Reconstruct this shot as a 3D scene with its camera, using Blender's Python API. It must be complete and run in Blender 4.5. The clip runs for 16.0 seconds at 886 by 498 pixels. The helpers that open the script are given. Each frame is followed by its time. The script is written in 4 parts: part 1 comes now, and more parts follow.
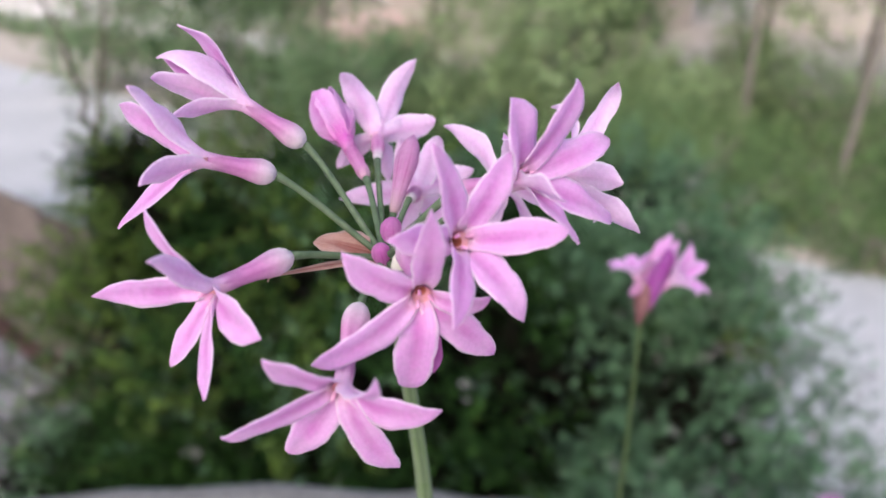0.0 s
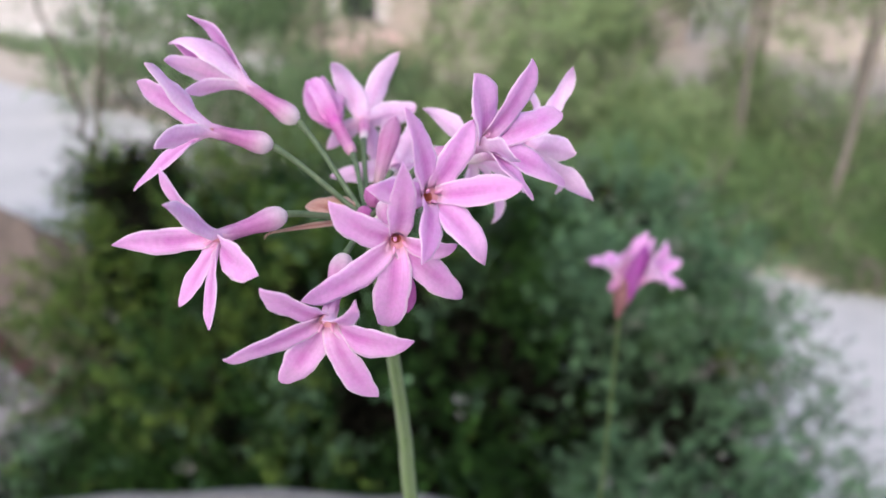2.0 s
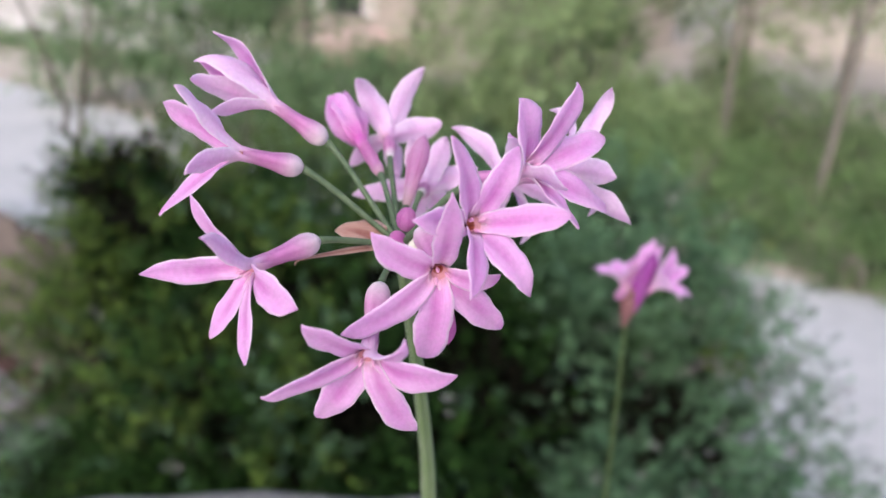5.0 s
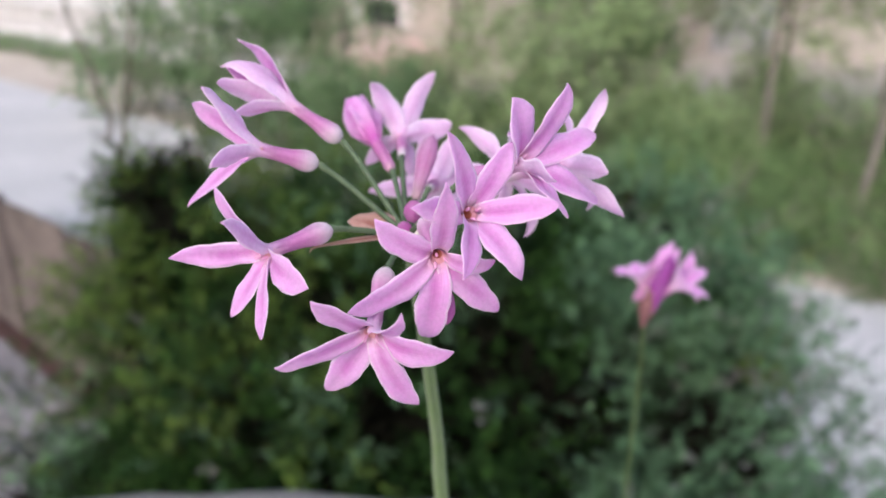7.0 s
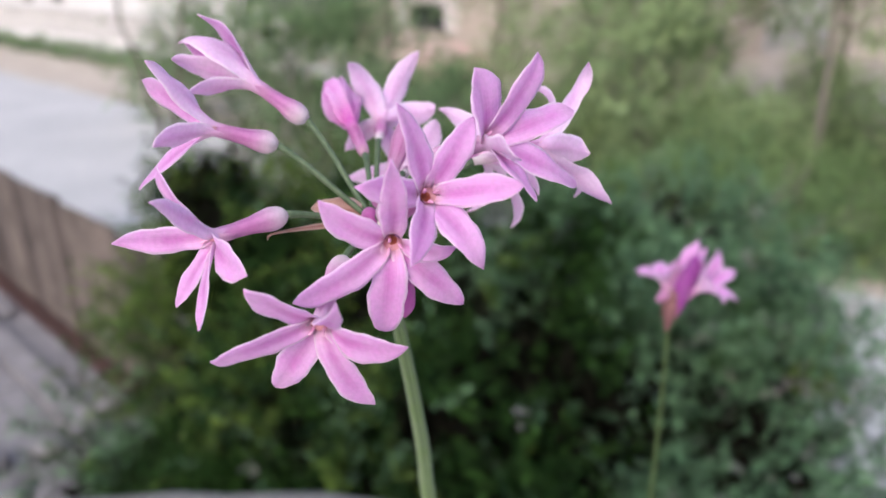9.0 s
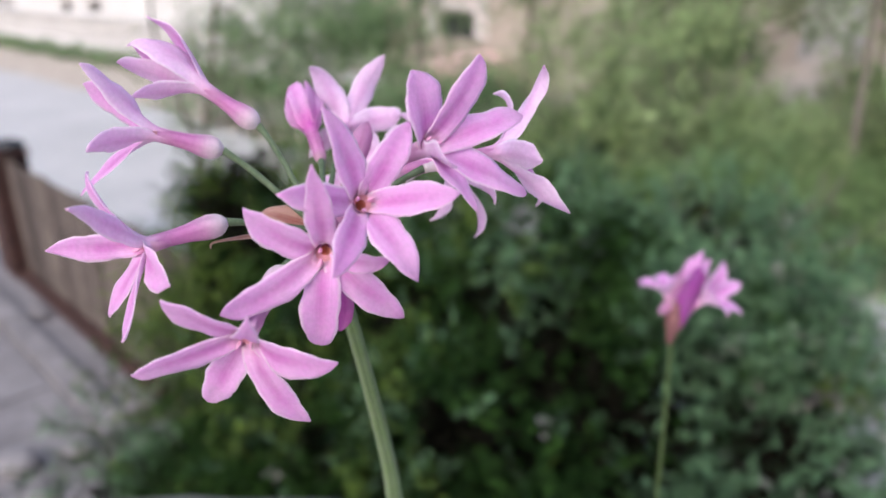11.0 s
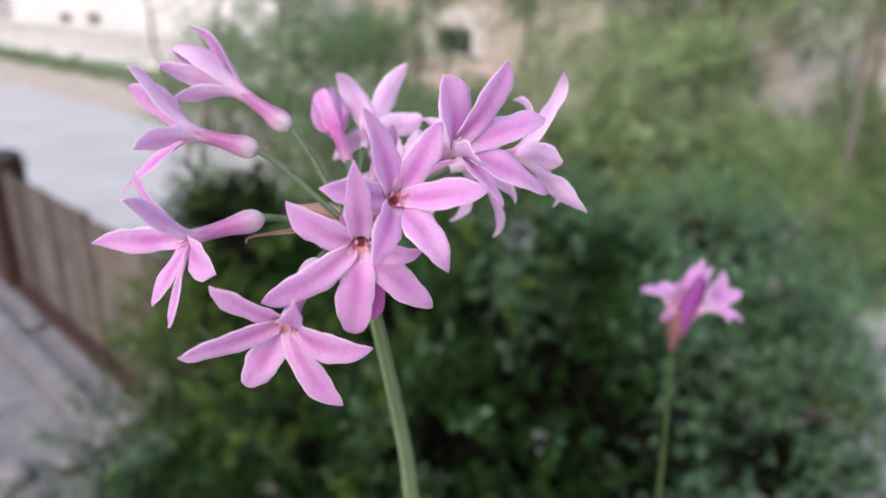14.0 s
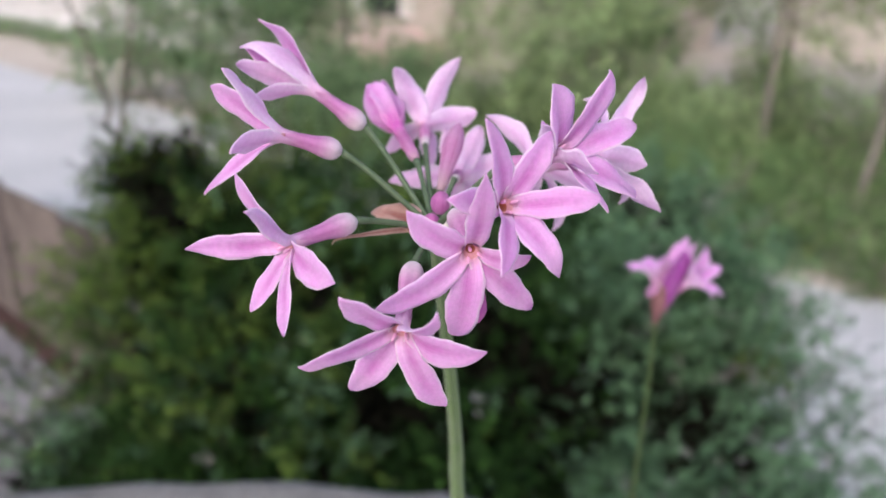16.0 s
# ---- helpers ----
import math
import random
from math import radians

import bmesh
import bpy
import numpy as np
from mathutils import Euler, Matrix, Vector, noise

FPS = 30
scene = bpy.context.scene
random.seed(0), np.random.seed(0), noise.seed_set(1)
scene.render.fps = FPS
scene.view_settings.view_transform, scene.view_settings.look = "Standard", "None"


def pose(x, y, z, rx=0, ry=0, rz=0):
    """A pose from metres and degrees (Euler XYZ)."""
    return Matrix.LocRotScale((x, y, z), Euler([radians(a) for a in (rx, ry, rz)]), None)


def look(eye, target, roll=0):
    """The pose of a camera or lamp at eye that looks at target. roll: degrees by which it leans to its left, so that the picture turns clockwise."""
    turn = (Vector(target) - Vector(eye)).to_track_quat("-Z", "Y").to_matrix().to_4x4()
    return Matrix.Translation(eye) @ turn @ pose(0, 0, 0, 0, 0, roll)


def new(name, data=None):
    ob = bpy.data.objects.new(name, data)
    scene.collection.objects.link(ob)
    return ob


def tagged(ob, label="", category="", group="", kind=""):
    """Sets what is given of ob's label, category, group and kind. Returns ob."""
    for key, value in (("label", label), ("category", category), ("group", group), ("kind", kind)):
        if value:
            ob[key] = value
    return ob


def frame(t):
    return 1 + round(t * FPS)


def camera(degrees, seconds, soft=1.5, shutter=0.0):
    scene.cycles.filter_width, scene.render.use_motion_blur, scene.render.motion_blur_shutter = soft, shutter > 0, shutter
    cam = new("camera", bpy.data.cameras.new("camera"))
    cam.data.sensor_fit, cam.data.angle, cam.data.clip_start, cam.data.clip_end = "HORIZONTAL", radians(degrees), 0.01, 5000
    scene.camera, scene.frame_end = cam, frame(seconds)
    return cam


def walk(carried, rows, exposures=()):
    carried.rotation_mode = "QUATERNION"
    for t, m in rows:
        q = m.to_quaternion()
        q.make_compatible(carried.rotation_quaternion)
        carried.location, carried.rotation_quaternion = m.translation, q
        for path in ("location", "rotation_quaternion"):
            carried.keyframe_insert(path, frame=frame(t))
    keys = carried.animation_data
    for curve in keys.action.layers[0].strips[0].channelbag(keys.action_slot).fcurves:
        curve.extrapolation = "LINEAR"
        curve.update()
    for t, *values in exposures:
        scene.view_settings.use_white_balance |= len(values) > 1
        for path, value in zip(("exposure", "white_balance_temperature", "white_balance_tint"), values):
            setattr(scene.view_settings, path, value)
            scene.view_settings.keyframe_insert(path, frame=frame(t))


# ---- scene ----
cam = camera(60.69, 16.0, soft=1.7)
# t, eye x, y, z, pitch from straight down, roll, yaw
PATH = [
    (0, 0.00607, -0.11215, 2.53314, 66.708, -0.488, 0.974),
    (0.5, 0.00784, -0.11679, 2.53370, 66.523, -0.402, 0.250),
    (1, 0.00614, -0.12245, 2.53263, 66.875, -0.241, 0.366),
    (1.5, 0.00826, -0.12709, 2.53117, 67.305, -0.422, 0.661),
    (2, 0.01006, -0.13158, 2.53014, 68.168, -0.123, 0.648),
    (2.5, 0.00891, -0.13150, 2.52910, 68.887, -0.280, 0.677),
    (3, 0.00609, -0.13044, 2.53107, 68.816, -0.096, 0.492),
    (3.5, 0.00125, -0.12955, 2.53241, 68.401, 0.229, 0.213),
    (4, -0.00195, -0.12524, 2.53275, 67.873, 0.398, -0.560),
    (6.5, 0.00704, -0.13268, 2.53437, 68.025, -0.344, 0.489),
    (7, 0.00708, -0.13686, 2.53400, 68.588, -0.405, 2.329),
    (7.5, 0.01036, -0.13247, 2.53207, 69.065, -0.361, 3.027),
    (8, 0.01598, -0.12967, 2.53004, 69.006, -0.854, 4.127),
    (8.5, 0.01834, -0.12826, 2.52822, 68.886, -1.174, 5.141),
    (11, 0.03348, -0.11947, 2.52526, 69.542, -1.637, 8.266),
    (11.5, 0.03585, -0.11926, 2.52412, 69.769, -1.675, 8.620),
    (12, 0.03326, -0.11917, 2.52332, 70.097, -1.634, 8.764),
    (12.5, 0.03359, -0.11972, 2.52429, 70.710, -1.352, 8.343),
    (13, 0.03247, -0.12274, 2.52451, 70.834, -1.222, 8.407),
    (13.5, 0.03270, -0.12440, 2.52366, 70.502, -1.064, 8.314),
    (14, 0.02946, -0.12784, 2.52475, 70.626, -1.058, 7.893),
    (14.5, 0.02109, -0.13170, 2.52695, 70.291, -0.732, 6.698),
    (15, 0.01657, -0.13413, 2.52932, 69.477, -0.401, 5.211),
    (15.5, 0.00874, -0.13487, 2.53101, 68.851, 0.031, 3.713),
    (16, 0.00112, -0.13056, 2.53195, 67.914, 0.489, 2.122),
]
walk(cam, [(t, pose(x, y, z, rx, 0, rz) @ pose(0, 0, 0, 0, 0, roll)) for t, x, y, z, rx, roll, rz in PATH],
     exposures=[(0.0, 0.90, 6120, 10), (16.0, 0.79, 6120, 10)])
# a phone lens close to its subject: everything behind the umbel is out of focus
cam.data.dof.use_dof = True
cam.data.dof.focus_distance = 0.122
cam.data.dof.aperture_fstop = 14.5

# ---- world and sun: soft evening light under a thin bright sky ----
world = bpy.data.worlds.new("world")
scene.world = world
world.use_nodes = True
wt = world.node_tree
sky = wt.nodes.new("ShaderNodeTexSky")
sky.sky_type, sky.sun_disc = "NISHITA", False
sky.sun_elevation, sky.sun_rotation = radians(38), radians(200)
sky.air_density, sky.dust_density, sky.ozone_density = 1.0, 4.0, 1.0
wt.nodes["Background"].inputs["Strength"].default_value = 0.15
wt.links.new(sky.outputs[0], wt.nodes["Background"].inputs["Color"])
sun = new("sun", bpy.data.lights.new("sun", "SUN"))
sun.data.energy, sun.data.angle, sun.data.color = 0.8, radians(60), (1.0, 0.97, 0.97)
sun.matrix_basis = look((0, 0, 30), (7, 14, 0))

# ---- materials ----
def material(name, dark, light, scale=40.0, rough=0.6, bump=0.0, bump_scale=None, fine=None, sheen=0.0, vary=0.0, translucent=0.0, gloss=0.25):
    """Two colours mixed by a coarse and a fine noise in object space; vary: change of brightness from island to island."""
    m = bpy.data.materials.new(name)
    m.use_nodes = True
    nt = m.node_tree
    N, L = nt.nodes, nt.links
    bsdf = N["Principled BSDF"]
    bsdf.inputs["Roughness"].default_value = rough
    bsdf.inputs["Specular IOR Level"].default_value = gloss
    co = N.new("ShaderNodeTexCoord")
    big = N.new("ShaderNodeTexNoise")
    big.inputs["Scale"].default_value, big.inputs["Detail"].default_value = scale, 6
    small = N.new("ShaderNodeTexNoise")
    small.inputs["Scale"].default_value, small.inputs["Detail"].default_value = fine or scale * 9, 4
    L.new(co.outputs["Object"], big.inputs["Vector"]), L.new(co.outputs["Object"], small.inputs["Vector"])
    mean = N.new("ShaderNodeMix")
    mean.inputs[0].default_value = 0.4
    L.new(big.outputs[0], mean.inputs[2]), L.new(small.outputs[0], mean.inputs[3])
    ramp = N.new("ShaderNodeMapRange")
    ramp.inputs[1].default_value, ramp.inputs[2].default_value = 0.33, 0.67
    L.new(mean.outputs[0], ramp.inputs[0])
    mix = N.new("ShaderNodeMix")
    mix.data_type = "RGBA"
    mix.inputs[6].default_value, mix.inputs[7].default_value = (*dark, 1), (*light, 1)
    L.new(ramp.outputs[0], mix.inputs[0])
    colour = mix.outputs[2]
    if vary:
        geo, hsv, rng = N.new("ShaderNodeNewGeometry"), N.new("ShaderNodeHueSaturation"), N.new("ShaderNodeMapRange")
        rng.inputs[3].default_value, rng.inputs[4].default_value = 1 - vary, 1 + vary
        L.new(geo.outputs["Random Per Island"], rng.inputs[0])
        L.new(rng.outputs[0], hsv.inputs["Value"]), L.new(colour, hsv.inputs["Color"])
        colour = hsv.outputs[0]
    L.new(colour, bsdf.inputs["Base Color"])
    if bump:
        b, src = N.new("ShaderNodeBump"), N.new("ShaderNodeTexNoise")
        src.inputs["Scale"].default_value, src.inputs["Detail"].default_value = bump_scale or scale * 6, 5
        L.new(co.outputs["Object"], src.inputs["Vector"]), L.new(src.outputs[0], b.inputs["Height"])
        b.inputs["Strength"].default_value, b.inputs["Distance"].default_value = bump, 0.2 / (bump_scale or scale * 6)
        L.new(b.outputs[0], bsdf.inputs["Normal"])
    if translucent:
        tr, add = N.new("ShaderNodeBsdfTranslucent"), N.new("ShaderNodeMixShader")
        add.inputs[0].default_value = translucent
        L.new(colour, tr.inputs["Color"])
        L.new(bsdf.outputs[0], add.inputs[1]), L.new(tr.outputs[0], add.inputs[2])
        L.new(add.outputs[0], N["Material Output"].inputs["Surface"])
    return m


def petal_material(name, edge, rib, base, rough=0.6, foot=0.16, rib_to=0.36, through_light=0.5, vein=0.28, pale_rim=1.0, sleeve=None, rib_fade=(0.55, 1.0, 0.75)):
    """A tepal: pale blade, a mauve rib down the middle, fine veins along it and a warmer foot. UV: u across from -1 to 1, v along."""
    m = bpy.data.materials.new(name)
    m.use_nodes = True
    nt = m.node_tree
    N, L = nt.nodes, nt.links
    bsdf = N["Principled BSDF"]
    bsdf.inputs["Roughness"].default_value = rough
    bsdf.inputs["Specular IOR Level"].default_value = 0.2
    bsdf.inputs["Sheen Weight"].default_value = 0.15
    uv, sep = N.new("ShaderNodeUVMap"), N.new("ShaderNodeSeparateXYZ")
    L.new(uv.outputs[0], sep.inputs[0])

    def math_node(op, a, b=None):
        n = N.new("ShaderNodeMath")
        n.operation = op
        for i, v in enumerate((a, b)):
            if v is None:
                continue
            if isinstance(v, (int, float)):
                n.inputs[i].default_value = v
            else:
                L.new(v, n.inputs[i])
        return n.outputs[0]

    def blend(fac, a, b):
        n = N.new("ShaderNodeMix")
        n.data_type = "RGBA"
        L.new(fac, n.inputs[0])
        for i, v in ((6, a), (7, b)):
            if isinstance(v, tuple):
                n.inputs[i].default_value = (*v, 1)
            else:
                L.new(v, n.inputs[i])
        return n.outputs[2]

    def ramp(value, a, b, to_a=0.0, to_b=1.0):
        n = N.new("ShaderNodeMapRange")
        n.interpolation_type = "SMOOTHSTEP"
        n.inputs[1].default_value, n.inputs[2].default_value, n.inputs[3].default_value, n.inputs[4].default_value = a, b, to_a, to_b
        L.new(value, n.inputs[0])
        return n.outputs[0]

    across = math_node("ABSOLUTE", sep.outputs[0])
    along = sep.outputs[1]
    rib_w = ramp(across, 0.0, rib_to, 0.80, 0.0)
    rib_w = math_node("MULTIPLY", rib_w, ramp(along, rib_fade[0], rib_fade[1], rib_fade[2], 0.15))
    stretch = N.new("ShaderNodeMapping")
    stretch.inputs["Scale"].default_value = (14, 1.0, 1)
    L.new(uv.outputs[0], stretch.inputs[0])
    veins = N.new("ShaderNodeTexNoise")
    veins.inputs["Scale"].default_value, veins.inputs["Detail"].default_value = 1.6, 4
    L.new(stretch.outputs[0], veins.inputs["Vector"])
    co = N.new("ShaderNodeTexCoord")
    blot = N.new("ShaderNodeTexNoise")
    blot.inputs["Scale"].default_value, blot.inputs["Detail"].default_value = 260, 4
    L.new(co.outputs["Object"], blot.inputs["Vector"])
    rib_w = math_node("ADD", rib_w, ramp(veins.outputs[0], 0.42, 0.66, 0.0, vein))
    rib_w = math_node("MINIMUM", math_node("ADD", rib_w, ramp(blot.outputs[0], 0.4, 0.7, 0.0, 0.10)), 1.0)
    colour = blend(rib_w, edge, rib)
    margin = math_node("MULTIPLY", ramp(across, 0.76, 0.96), ramp(blot.outputs[0], 0.35, 0.6, 0.4 * pale_rim, 0.95 * pale_rim))
    colour = blend(margin, colour, tuple(0.45 * c + 0.52 for c in edge))
    colour = blend(ramp(along, 0.0, foot, 0.85, 0.0), colour, base)
    if sleeve:
        colour = blend(ramp(along, -0.20, 0.05, 1.0, 0.0), colour, sleeve)
    # fine sparkle of the cells, uneven in strength
    grain = N.new("ShaderNodeTexNoise")
    grain.inputs["Scale"].default_value, grain.inputs["Detail"].default_value = 1500, 3
    L.new(co.outputs["Object"], grain.inputs["Vector"])
    tint = N.new("ShaderNodeHueSaturation")
    L.new(ramp(grain.outputs[0], 0.3, 0.7, 0.95, 1.04), tint.inputs["Value"])
    L.new(ramp(blot.outputs[0], 0.3, 0.7, 0.93, 1.10), tint.inputs["Saturation"])
    L.new(colour, tint.inputs["Color"])
    colour = tint.outputs[0]
    L.new(colour, bsdf.inputs["Base Color"])
    bump = N.new("ShaderNodeBump")
    bump.inputs["Strength"].default_value, bump.inputs["Distance"].default_value = 0.6, 0.0004
    L.new(veins.outputs[0], bump.inputs["Height"])
    L.new(bump.outputs[0], bsdf.inputs["Normal"])
    tr, mix = N.new("ShaderNodeBsdfTranslucent"), N.new("ShaderNodeMixShader")
    # the thick foot lets less light through than the blade
    L.new(ramp(along, 0.0, 0.4, through_light * 0.35, through_light), mix.inputs[0])
    L.new(colour, tr.inputs["Color"])
    L.new(bsdf.outputs[0], mix.inputs[1]), L.new(tr.outputs[0], mix.inputs[2])
    L.new(mix.outputs[0], N["Material Output"].inputs["Surface"])
    return m


M_PETAL = petal_material("petal", (0.825, 0.50, 0.815), (0.645, 0.262, 0.60), (0.81, 0.47, 0.61), foot=0.22, rib_to=0.62, rib_fade=(0.30, 0.95, 0.95), through_light=0.5, sleeve=(0.57, 0.245, 0.49))
M_PETAL_BACK = petal_material("petal_back", (0.88, 0.69, 0.89), (0.77, 0.485, 0.755), (0.75, 0.43, 0.68), foot=0.26, rib_to=0.6, rib_fade=(0.30, 0.95, 0.95), through_light=0.50, vein=0.15, sleeve=(0.57, 0.245, 0.49))
M_TUBE = petal_material("floret_tube", (0.61, 0.28, 0.53), (0.51, 0.19, 0.43), (0.67, 0.63, 0.64), foot=0.48, rib_to=1.1, through_light=0.3, vein=0.12, pale_rim=0.0)
M_BUD = petal_material("bud_skin", (0.62, 0.22, 0.54), (0.50, 0.11, 0.42), (0.46, 0.13, 0.34), foot=0.3, vein=0.2, pale_rim=0.0)
M_HALF_TUBE = petal_material("half_open_tube", (0.66, 0.28, 0.56), (0.56, 0.18, 0.46), (0.50, 0.30, 0.38), foot=0.3, rib_to=0.8, vein=0.12, pale_rim=0.0)
M_HALF = petal_material("half_open_petal", (0.85, 0.51, 0.83), (0.66, 0.22, 0.60), (0.56, 0.115, 0.43), foot=0.5, rib_to=0.8, pale_rim=0.35, sleeve=(0.60, 0.20, 0.48))
M_BUD_DEEP = petal_material("deep_bud_skin", (0.42, 0.11, 0.43), (0.27, 0.04, 0.27), (0.26, 0.07, 0.12), foot=0.3, pale_rim=0.0)
M_DUSKY = petal_material("dusky_skin", (0.62, 0.32, 0.56), (0.46, 0.17, 0.36), (0.44, 0.30, 0.34), foot=0.35, pale_rim=0.1)
M_THROAT = material("throat", (0.34, 0.085, 0.055), (0.54, 0.20, 0.15), 900, 0.8, gloss=0.05)
M_LIP = material("throat_lip", (0.62, 0.29, 0.33), (0.78, 0.43, 0.52), 800, 0.7, gloss=0.05, translucent=0.2)
M_CORONA = material("corona_scale", (0.80, 0.44, 0.67), (0.87, 0.54, 0.77), 700, 0.6, translucent=0.4)
M_STEM = petal_material("flower_stem", (0.130, 0.192, 0.080), (0.050, 0.088, 0.028), (0.10, 0.145, 0.064), foot=0.05, rib_to=0.9, through_light=0.05, vein=0.25, pale_rim=0.0)
M_STEM_YOUNG = material("young_stem", (0.032, 0.056, 0.016), (0.068, 0.100, 0.034), 300, 0.55)
M_PEDICEL = material("pedicel", (0.046, 0.076, 0.040), (0.102, 0.138, 0.080), 500, 0.55, bump=0.2)
M_PALE = material("pale_bud", (0.62, 0.60, 0.50), (0.74, 0.70, 0.64), 500, 0.5, translucent=0.2)
M_SHEATH = material("red_sheath", (0.15, 0.060, 0.066), (0.30, 0.150, 0.160), 350, 0.6, bump=0.4, translucent=0.3)
M_BRACT = petal_material("dry_bract", (0.56, 0.36, 0.31), (0.30, 0.11, 0.10), (0.40, 0.20, 0.16), foot=0.3, rib_to=0.5, through_light=0.4, vein=0.6, pale_rim=0.3)
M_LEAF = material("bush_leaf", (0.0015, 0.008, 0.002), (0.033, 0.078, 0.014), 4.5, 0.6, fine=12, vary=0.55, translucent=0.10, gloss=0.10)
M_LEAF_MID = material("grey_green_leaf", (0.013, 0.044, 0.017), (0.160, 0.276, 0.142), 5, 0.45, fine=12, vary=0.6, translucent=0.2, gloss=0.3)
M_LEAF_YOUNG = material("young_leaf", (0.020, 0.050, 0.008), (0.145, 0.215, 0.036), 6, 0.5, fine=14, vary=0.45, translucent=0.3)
M_LEAF_PALE = material("pale_fleck_leaf", (0.16, 0.155, 0.14), (0.32, 0.305, 0.29), 9, 0.7, vary=0.3, translucent=0.2)
# near-black: the shade inside the bush is put into this leaf colour
M_INNER_SHADE = material("inner_shade_leaf", (0.003, 0.0035, 0.002), (0.013, 0.012, 0.008), 8, 0.8, vary=0.4, gloss=0.03)
M_SHRUB_LEAF = material("shrub_leaf", (0.038, 0.08, 0.032), (0.26, 0.37, 0.18), 3.0, 0.55, fine=7, vary=0.6, translucent=0.3)
M_TREE_LEAF = material("tree_leaf", (0.075, 0.13, 0.045), (0.42, 0.52, 0.26), 3.0, 0.5, fine=7, vary=0.55, translucent=0.3)
M_GRASS = material("grass", (0.045, 0.095, 0.032), (0.225, 0.315, 0.125), 2.5, 0.7, fine=6, vary=0.5, translucent=0.25)
M_VERGE = material("verge_ground", (0.075, 0.115, 0.045), (0.34, 0.31, 0.22), 1.1, 0.95, fine=5, bump=0.6, bump_scale=20)
M_BARK = material("bark", (0.115, 0.10, 0.086), (0.23, 0.20, 0.175), 14, 0.9, bump=0.8)
M_TWIG = material("twig", (0.05, 0.042, 0.032), (0.12, 0.098, 0.075), 30, 0.85, bump=0.5)
M_GROUND = material("earth", (0.32, 0.275, 0.23), (0.47, 0.41, 0.355), 1.3, 0.95, bump=0.6, bump_scale=20)
M_ROAD = material("road_surface", (0.36, 0.355, 0.36), (0.47, 0.46, 0.465), 0.7, 0.9, bump=0.4, bump_scale=60)
M_CONCRETE = material("concrete", (0.095, 0.087, 0.081), (0.20, 0.186, 0.174), 14, 0.9, bump=0.6, bump_scale=90)
M_SLAB = material("paving_slab", (0.13, 0.122, 0.13), (0.25, 0.235, 0.245), 3, 0.85, bump=0.4, bump_scale=50)
M_SOIL = material("soil", (0.045, 0.032, 0.022), (0.10, 0.075, 0.05), 25, 0.95, bump=0.9)
# soil tone kept pale to throw light up under the flowers
M_BOUNCE_SOIL = material("bounce_soil", (0.42, 0.39, 0.35), (0.58, 0.54, 0.49), 12, 0.95, bump=0.9)
M_FENCE = material("fence_board", (0.044, 0.036, 0.034), (0.135, 0.110, 0.102), 5, 0.8, bump=0.5, vary=0.3)
M_BOARDS = [M_FENCE, material("pale_fence_board", (0.075, 0.061, 0.055), (0.185, 0.150, 0.135), 5, 0.85, bump=0.5), material("dark_fence_board", (0.032, 0.025, 0.024), (0.090, 0.070, 0.065), 5, 0.8, bump=0.5)]
M_POST = material("dark_post", (0.030, 0.016, 0.014), (0.070, 0.034, 0.030), 9, 0.6, bump=0.4)
M_WHITE = material("white_render", (0.50, 0.485, 0.485), (0.66, 0.64, 0.64), 1.5, 0.85, bump=0.3)
M_TAN = material("tan_render", (0.36, 0.31, 0.265), (0.47, 0.41, 0.355), 0.8, 0.9, bump=0.4)
M_TRIM = material("pale_trim", (0.54, 0.49, 0.47), (0.66, 0.61, 0.585), 1.5, 0.85, bump=0.3)
M_CREAM = material("cream_render", (0.44, 0.39, 0.35), (0.56, 0.51, 0.46), 0.9, 0.9, bump=0.3)
M_PINK = material("pink_render", (0.55, 0.38, 0.34), (0.66, 0.48, 0.43), 1.0, 0.9, bump=0.3)
M_DARK = material("dark_glass", (0.02, 0.022, 0.026), (0.05, 0.05, 0.055), 3, 0.15)

# ---- shapes ----
def top_of(ob):
    while ob.parent:
        ob = ob.parent
    return ob


def part(name, verts, faces, mat, parent=None, label="", smooth=False, uvs=None):
    """Links one mesh, given in world places, as a thing (no parent) or under a thing or part, whose origin it shares."""
    base = top_of(parent).location.copy() if parent else Vector((0, 0, 0))
    v = np.asarray(verts, float).reshape(-1, 3) - np.array(base)
    me = bpy.data.meshes.new(name)
    me.from_pydata(v.tolist(), [], faces)
    if uvs is not None:
        layer = me.uv_layers.new(name="UVMap")
        idx = np.zeros(len(me.loops), dtype=np.int32)
        me.loops.foreach_get("vertex_index", idx)
        layer.data.foreach_set("uv", np.asarray(uvs, np.float32)[idx].ravel())
    if smooth:
        me.shade_smooth()
    for m in mat if isinstance(mat, (list, tuple)) else [mat]:
        me.materials.append(m)
    ob = new(name, me)
    ob.parent = parent
    if label:
        tagged(ob, label)
    return ob


def thing(name, at, label, category, group="", kind=""):
    ob = new(name)
    ob.location = at
    ob.empty_display_size = 0.05
    return tagged(ob, label, category, group, kind)


